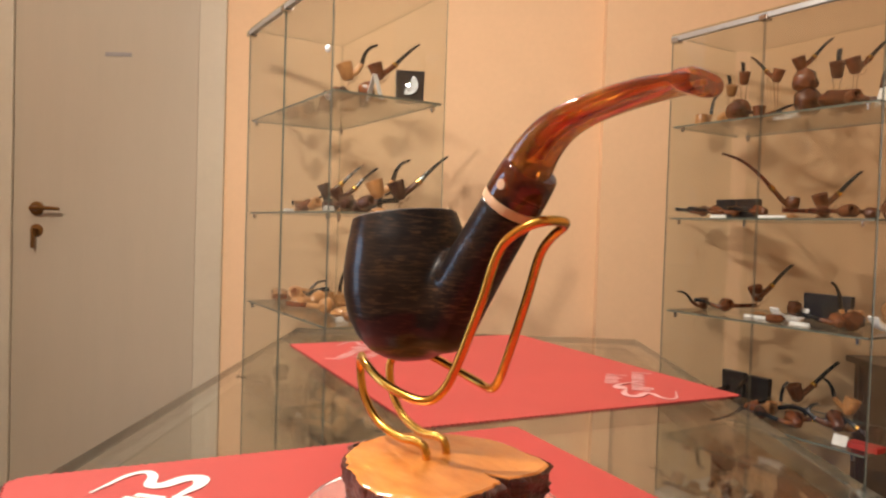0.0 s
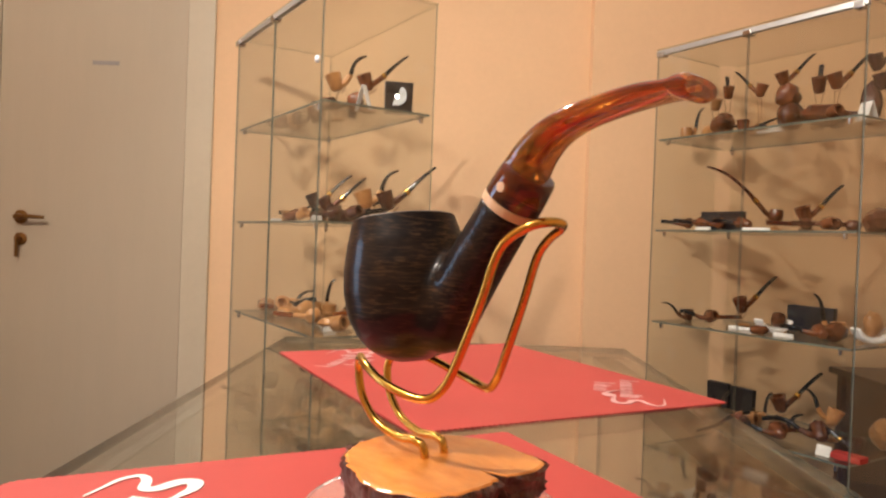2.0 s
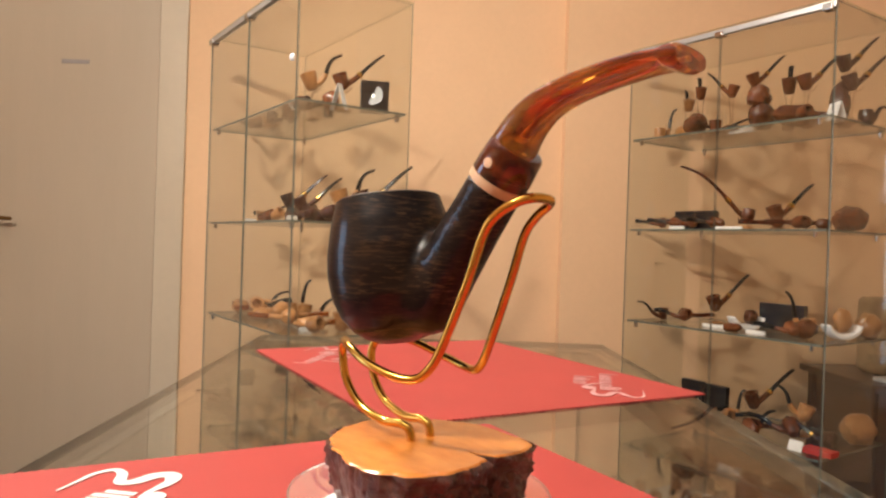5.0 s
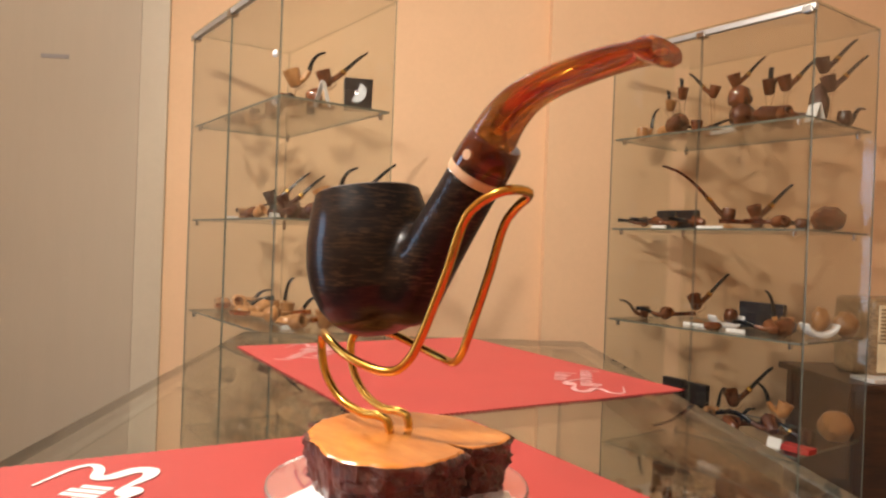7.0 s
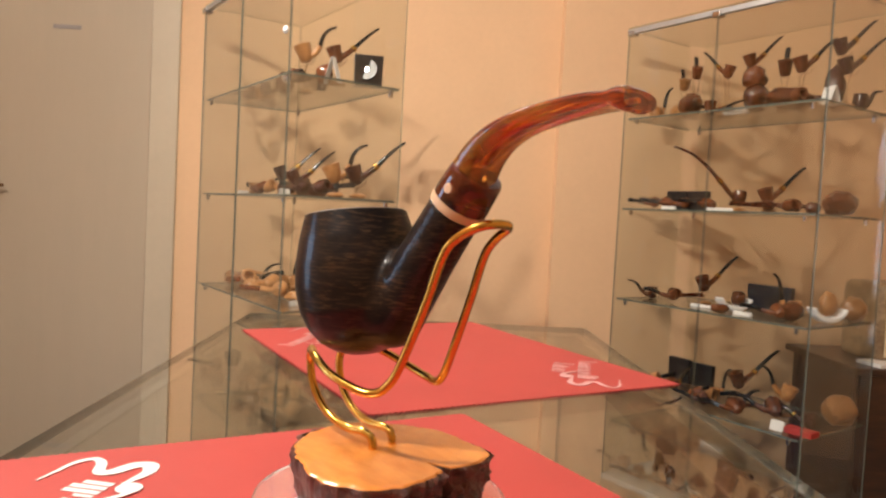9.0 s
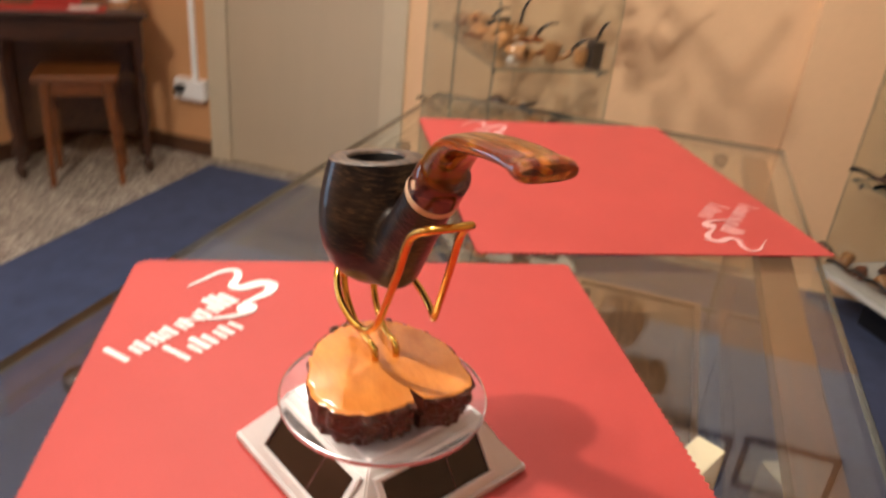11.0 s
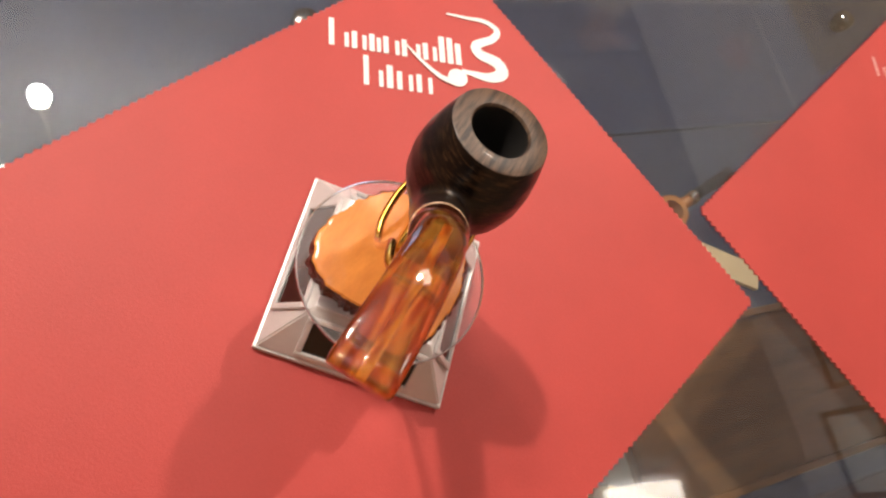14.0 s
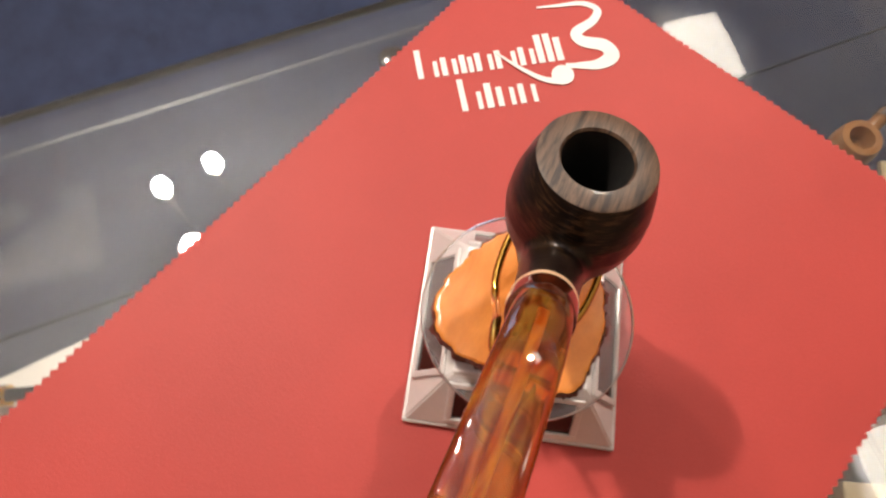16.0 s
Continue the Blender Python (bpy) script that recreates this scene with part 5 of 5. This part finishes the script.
    for a, b, k, az, ly, q in ((0.58, 0.14, "ns", 160, 75, 1.1), (0.54, 0.10, "nl", 30, 60, 1.1), (0.50, 0.16, "ns", 200, 70, 1.1), (0.46, 0.20, "nt", 30, 0, 1.1), (0.42, 0.12, "nl", 150, 75, 1.1), (0.36, 0.20, "nl", 10, 0, 1.15), (0.30, 0.12, "ns", 40, 75, 1.1), (0.24, 0.09, "ns", 170, 75, 1.1), (0.08, 0.09, "ns", 60, 75, 1.1), (0.10, 0.20, "nl", 10, 0, 1.2), (0.06, 0.27, "nt", 20, 0, 1.1)):
        place_pipe(k, L, a, b, z3, az, ly, s=q)
    burl_lump(L, 0.165, 0.13, z3, 0.085, 0.060, 0.034, 10, M_BRIARL, "flat pale burl lump on a glass shelf", 39.0)
    burl_lump(L, 0.470, 0.10, z3, 0.060, 0.050, 0.036, 10, M_BRIARL, "pale briar lump on a glass shelf", 41.0)
    for a, b, w, h in ((0.330, 0.17, 0.080, 0.030), (0.500, 0.20, 0.045, 0.030), (0.120, 0.10, 0.050, 0.014)):
        tent_card(L, a, b, z3, w, h, 60)
    carton(L, 0.040, 0.30, z3, 0.035, 0.035, 0.075, 40, M_BLACK, "small upright black box")
    crowd(L, 0.04, 0.70, z4, ("nl", "ns", "nt", "nl", "rb", "db", "nl"), 21, 0.290)
    burl_lump(L, 0.685, 0.270, z4, 0.095, 0.080, 0.065, 20, M_BRIARD, "glossy dark red burl lump on a glass shelf", 51.0)
    tent_card(L, 0.30, 0.06, z4, 0.060, 0.030, 70)
    tent_card(L, 0.52, 0.06, z4, 0.060, 0.030, 70)
    crowd(L, 0.04, 0.70, 0.170, ("nl", "rb", "ns", "db", "nl", "rs"), 24, 0.290)
    carton(L, 0.62, 0.30, 0.170, 0.11, 0.03, 0.07, 60, M_BLACK, "black presentation box standing on its side")


fill_cabinets()


# ---- things inside the counter ----
def fill_counter():
    z = SHELF + 0.0006
    c = put("wood_block", moved(box(-0.041, 0.041, -0.013, 0.013, 0, 0.122, 0.0015), pose(0.184, 0.226, z, 0, 0, 63)), M_CREAM)
    tagged(c, "pale cream wooden block standing on the inner shelf", "block")
    t = thing("wooden_tray", (0, 0, z), "flat brown wooden tray on the inner shelf of the counter", "tray")
    part("base", box(0.030, 0.214, 0.300, 0.735, 0, 0.006, 0.001), M_TRAY, t)
    for x0, x1, y0, y1 in ((0.030, 0.038, 0.308, 0.727), (0.206, 0.214, 0.308, 0.727), (0.030, 0.214, 0.300, 0.3078), (0.030, 0.214, 0.7272, 0.735)):
        part("rim", box(x0, x1, y0, y1, 0.0061, 0.014, 0.001), M_TRAY, t)
    c = put("wood_sample", moved(box(-0.055, 0.055, -0.016, 0.016, 0, 0.006, 0.001), pose(-0.032, 0.508, z, 0, 0, 60)), M_CREAM)
    tagged(c, "narrow cream coloured wood sample with a knot inside the counter", "sample")
    for x, y, az, k in ((-0.12, -0.30, 60, "rb"), (-0.17, -0.42, 100, "rs"), (-0.05, 0.25, 40, "nl"), (0.0, 0.20, 130, "nl"), (-0.15, 0.32, 20, "rb"), (-0.05, 0.70, 10, "db"), (-0.15, 0.66, 60, "rb")):
        ob = copy_thing(PROTO[k], pose(x, y, SHELF + 0.020, 80, 0, az))
        ob["label"] = "briar pipe lying on the inner shelf of the counter"
    ob = pipe_proto(M_BRIARL, M_EBON, [(0.006, 0.014), (0.030, 0.018), (0.050, 0.022), (0.080, 0.026), (0.125, 0.030)], 0.0225, 0.042, label="natural orange briar pipe lying on the inner shelf of the counter")
    part("ring", sweep([(0.049, 0, 0.0219), (0.058, 0, 0.0232)], [(0.0092, 0.0092)] * 2, 14), M_CHROME, ob, "chrome ring", True)
    ob.matrix_world = pose(-0.092, 0.435, z, 0, 0, 110)
    for x, y, w, d, rz in ((-0.138, -0.335, 0.085, 0.135, 6), (-0.05, -0.45, 0.09, 0.06, 5), (-0.16, 0.34, 0.09, 0.05, 40)):
        c = put("price_label", moved(box(-w / 2, w / 2, -d / 2, d / 2, 0, 0.002), pose(x, y, z, 0, 0, rz)), M_CARD)
        tagged(c, "white paper label on the inner shelf", "label")


fill_counter()


# ---- desk, stool and radio corner ----
def build_desk(x0, x1, y0, y1, h, label, apron=0.20, name="writing_desk", category="desk", at=(0, 0, 0), rz=0, arch=0.0):
    d = thing(name, at, label, category, rz=rz)
    part("top", box(x0, x1, y0, y1, h - 0.024, h, 0.006), M_DESK, d)
    part("apron", box(x0 + 0.03, x1 - 0.03, y0 + 0.025, y0 + 0.045, h - 0.0245 - apron, h - 0.0245, 0.002), M_DESK, d)
    part("apron", box(x0 + 0.03, x1 - 0.03, y1 - 0.045, y1 - 0.025, h - 0.0245 - apron, h - 0.0245, 0.002), M_DESK, d)
    # back board with a curved lower edge
    bm = bmesh.new()
    n = 16
    rows = []
    for k in range(n + 1):
        q = 2 * k / n - 1
        x, low = (x0 + x1) / 2 + q * ((x1 - x0) / 2 - 0.03), 0.06 + arch * math.sqrt(max(0.0, 1 - q * q))
        rows.append([bm.verts.new((x, y, z)) for y, z in ((y1 - 0.024, low), (y1 - 0.024, h - 0.0245), (y1 - 0.010, h - 0.0245), (y1 - 0.010, low))])
    for p, r in zip(rows, rows[1:]):
        for k in range(4):
            j = (k + 1) % 4
            bm.faces.new((p[k], p[j], r[j], r[k]))
    bm.faces.new(rows[0][::-1])
    bm.faces.new(rows[-1])
    bmesh.ops.recalc_face_normals(bm, faces=list(bm.faces))
    part("back_panel", bm, M_RAIL, d, "brown back panel")
    for x in (x0 + 0.03, x1 - 0.05):
        part("apron", box(x, x + 0.02, y0 + 0.046, y1 - 0.046, h - 0.0245 - apron, h - 0.0245, 0.002), M_DESK, d)
    for x in (x0 + 0.045, x1 - 0.045):
        for y in (y0 + 0.05, y1 - 0.05):
            prof = ((0, 0.0), (0.014, 0.0), (0.022, 0.02), (0.022, 0.045), (0.013, 0.06), (0.020, 0.11), (0.012, 0.15), (0.021, 0.25), (0.014, 0.34), (0.020, 0.40), (0.013, 0.45), (0.022, 0.48), (0.022, h - 0.025), (0, h - 0.025))
            part("leg", revolve(prof, 14, at=Vector((x, y, 0.0))), M_DESK, d, "turned leg", True)
    return d


DESK = pose(-2.176, 2.023, 0, 0, 0, 43.0)      # set across the corner
build_desk(-0.282, 0.282, -0.15, 0.15, 0.66, "small dark walnut writing desk with turned legs across the corner", 0.085, at=(-2.176, 2.023, 0), rz=43.0, arch=0.065)


def build_stool(x, y, rz):
    s = thing("stool", (x, y, 0), "honey coloured wooden stool with a wide seat under the desk", "stool", rz=rz)
    part("seat", box(-0.150, 0.150, -0.12, 0.12, 0.412, 0.440, 0.011), M_STOOL, s)
    for sx in (-1, 1):
        part("apron", box(-0.09, 0.09, sx * 0.095 - 0.009, sx * 0.095 + 0.009, 0.36, 0.4115, 0.002), M_STOOL, s)
        part("apron", box(sx * 0.108 - 0.009, sx * 0.108 + 0.009, -0.085, 0.085, 0.36, 0.4115, 0.002), M_STOOL, s)
        for sy in (-1, 1):
            part("leg", sweep([(sx * 0.126, sy * 0.110, 0.0), (sx * 0.108, sy * 0.095, 0.4115)], [(0.012, 0.012), (0.018, 0.018)], 8, power=4), M_STOOL, s)


build_stool(-2.09, 1.948, 38)


def desk_things():
    def spot(x, y, z=0.6602):
        return tuple(DESK @ Vector((x, y, z)))
    b = thing("bottle", spot(0.190, -0.03), "clear glass bottle with a pale label on the desk", "bottle")
    part("body", revolve(((0, 0), (0.036, 0.002), (0.038, 0.01), (0.038, 0.12), (0.030, 0.145), (0.014, 0.165), (0.013, 0.205), (0, 0.205)), 24), M_ACRYL, b, "", True)
    part("label_band", revolve(((0.0385, 0.03), (0.0392, 0.03), (0.0392, 0.10), (0.0385, 0.10)), 24), M_CARD, b, "white label")
    part("cap", revolve(((0, 0.2055), (0.015, 0.2055), (0.015, 0.232), (0, 0.234)), 18), M_WHITEP, b, "", True)
    f = thing("gift_box", spot(-0.03, 0.03), "tall dark red box standing on the desk", "box", rz=48)
    part("lid", box(-0.085, 0.085, -0.03, 0.03, 0.17, 0.21, 0.004), M_CLOTHR, f)
    part("body", box(-0.083, 0.083, -0.028, 0.028, 0, 0.1698, 0.003), M_CLOTHR, f)
    c = put("red_cloth", moved(box(-0.24, 0.14, -0.145, -0.03, 0.6602, 0.6645, 0.002), DESK), M_CLOTHR)
    tagged(c, "folded dark red cloth lying on the desk", "cloth")
    n = put("note_paper", moved(box(-0.05, 0.05, -0.035, 0.035, 0, 0.003), DESK @ pose(0.06, -0.09, 0.6652, 0, 0, 10)), M_CARD)
    tagged(n, "white note paper on the red cloth", "paper")


desk_things()


def build_low_cabinet():
    """Dark cabinet seen past the end of the wall."""
    c = thing("low_cabinet", (-3.02, 1.78, 0), "dark wooden cabinet standing past the end of the wall", "cabinet")
    part("plinth", box(-0.31, 0.31, -0.20, 0.20, 0, 0.06, 0.002), M_SKIRT, c)
    part("body", box(-0.33, 0.33, -0.22, 0.22, 0.0605, 0.78, 0.004), M_DESK, c)
    part("top", box(-0.345, 0.345, -0.24, 0.235, 0.7805, 0.805, 0.005), M_DESK, c)
    for sx in (-1, 1):
        leaf = part("door", box(min(sx * 0.005, sx * 0.315), max(sx * 0.005, sx * 0.315), -0.238, -0.2205, 0.08, 0.765, 0.003), M_DESK, c)
        part("knob", moved(revolve(((0, 0), (0.008, 0), (0.012, 0.012), (0, 0.02)), 12), pose(sx * 0.04, -0.2385, 0.45, 90, 0, 0)), M_BRASS, leaf, "", True)


build_low_cabinet()


def build_radio_corner():
    d = build_desk(1.38, 2.30, 1.86, 2.30, 0.635, "dark wooden sideboard below a radio", 0.50, "sideboard", "sideboard")
    r = thing("table_radio", (1.80, 2.06, 0.6353), "old cream and brown wooden table radio", "radio")
    bm = box(-0.30, 0.30, -0.11, 0.11, 0.0, 0.26, 0.03, seg=4)
    part("cabinet", bm, M_RADIO, r, "", True)
    grille = part("grille", box(-0.28, 0.28, -0.115, -0.109, 0.120, 0.240, 0.002), M_CREAM, r, "cream loudspeaker grille")
    for k in range(9):
        part("grille_slat", box(-0.275, 0.275, -0.119, -0.1152, 0.129 + 0.0118 * k, 0.134 + 0.0118 * k, 0.001), M_RADIO, grille)
    part("front_panel", box(-0.28, 0.28, -0.113, -0.109, 0.022, 0.116, 0.002), M_CREAM, r, "cream front panel")
    part("dial", box(-0.15, 0.15, -0.118, -0.1131, 0.040, 0.100, 0.002), M_BLACK, r, "dark tuning dial")
    for x in (-0.215, 0.215):
        part("knob", moved(revolve(((0, 0), (0.026, 0), (0.024, 0.02), (0, 0.022)), 20), pose(x, -0.113, 0.072, 90, 0, 0)), M_GREYP, r, "grey knob", True)
    s = put("magazine", moved(box(-0.07, 0.07, -0.05, 0.05, 0, 0.012, 0.001), pose(1.52, 1.93, 0.6355, 0, 0, 10)), M_CARD)
    tagged(s, "thin white magazine on the side table", "magazine")


build_radio_corner()

for ob in list(PROTO.values()):
    for o in (*ob.children_recursive, ob):
        bpy.data.objects.remove(o)
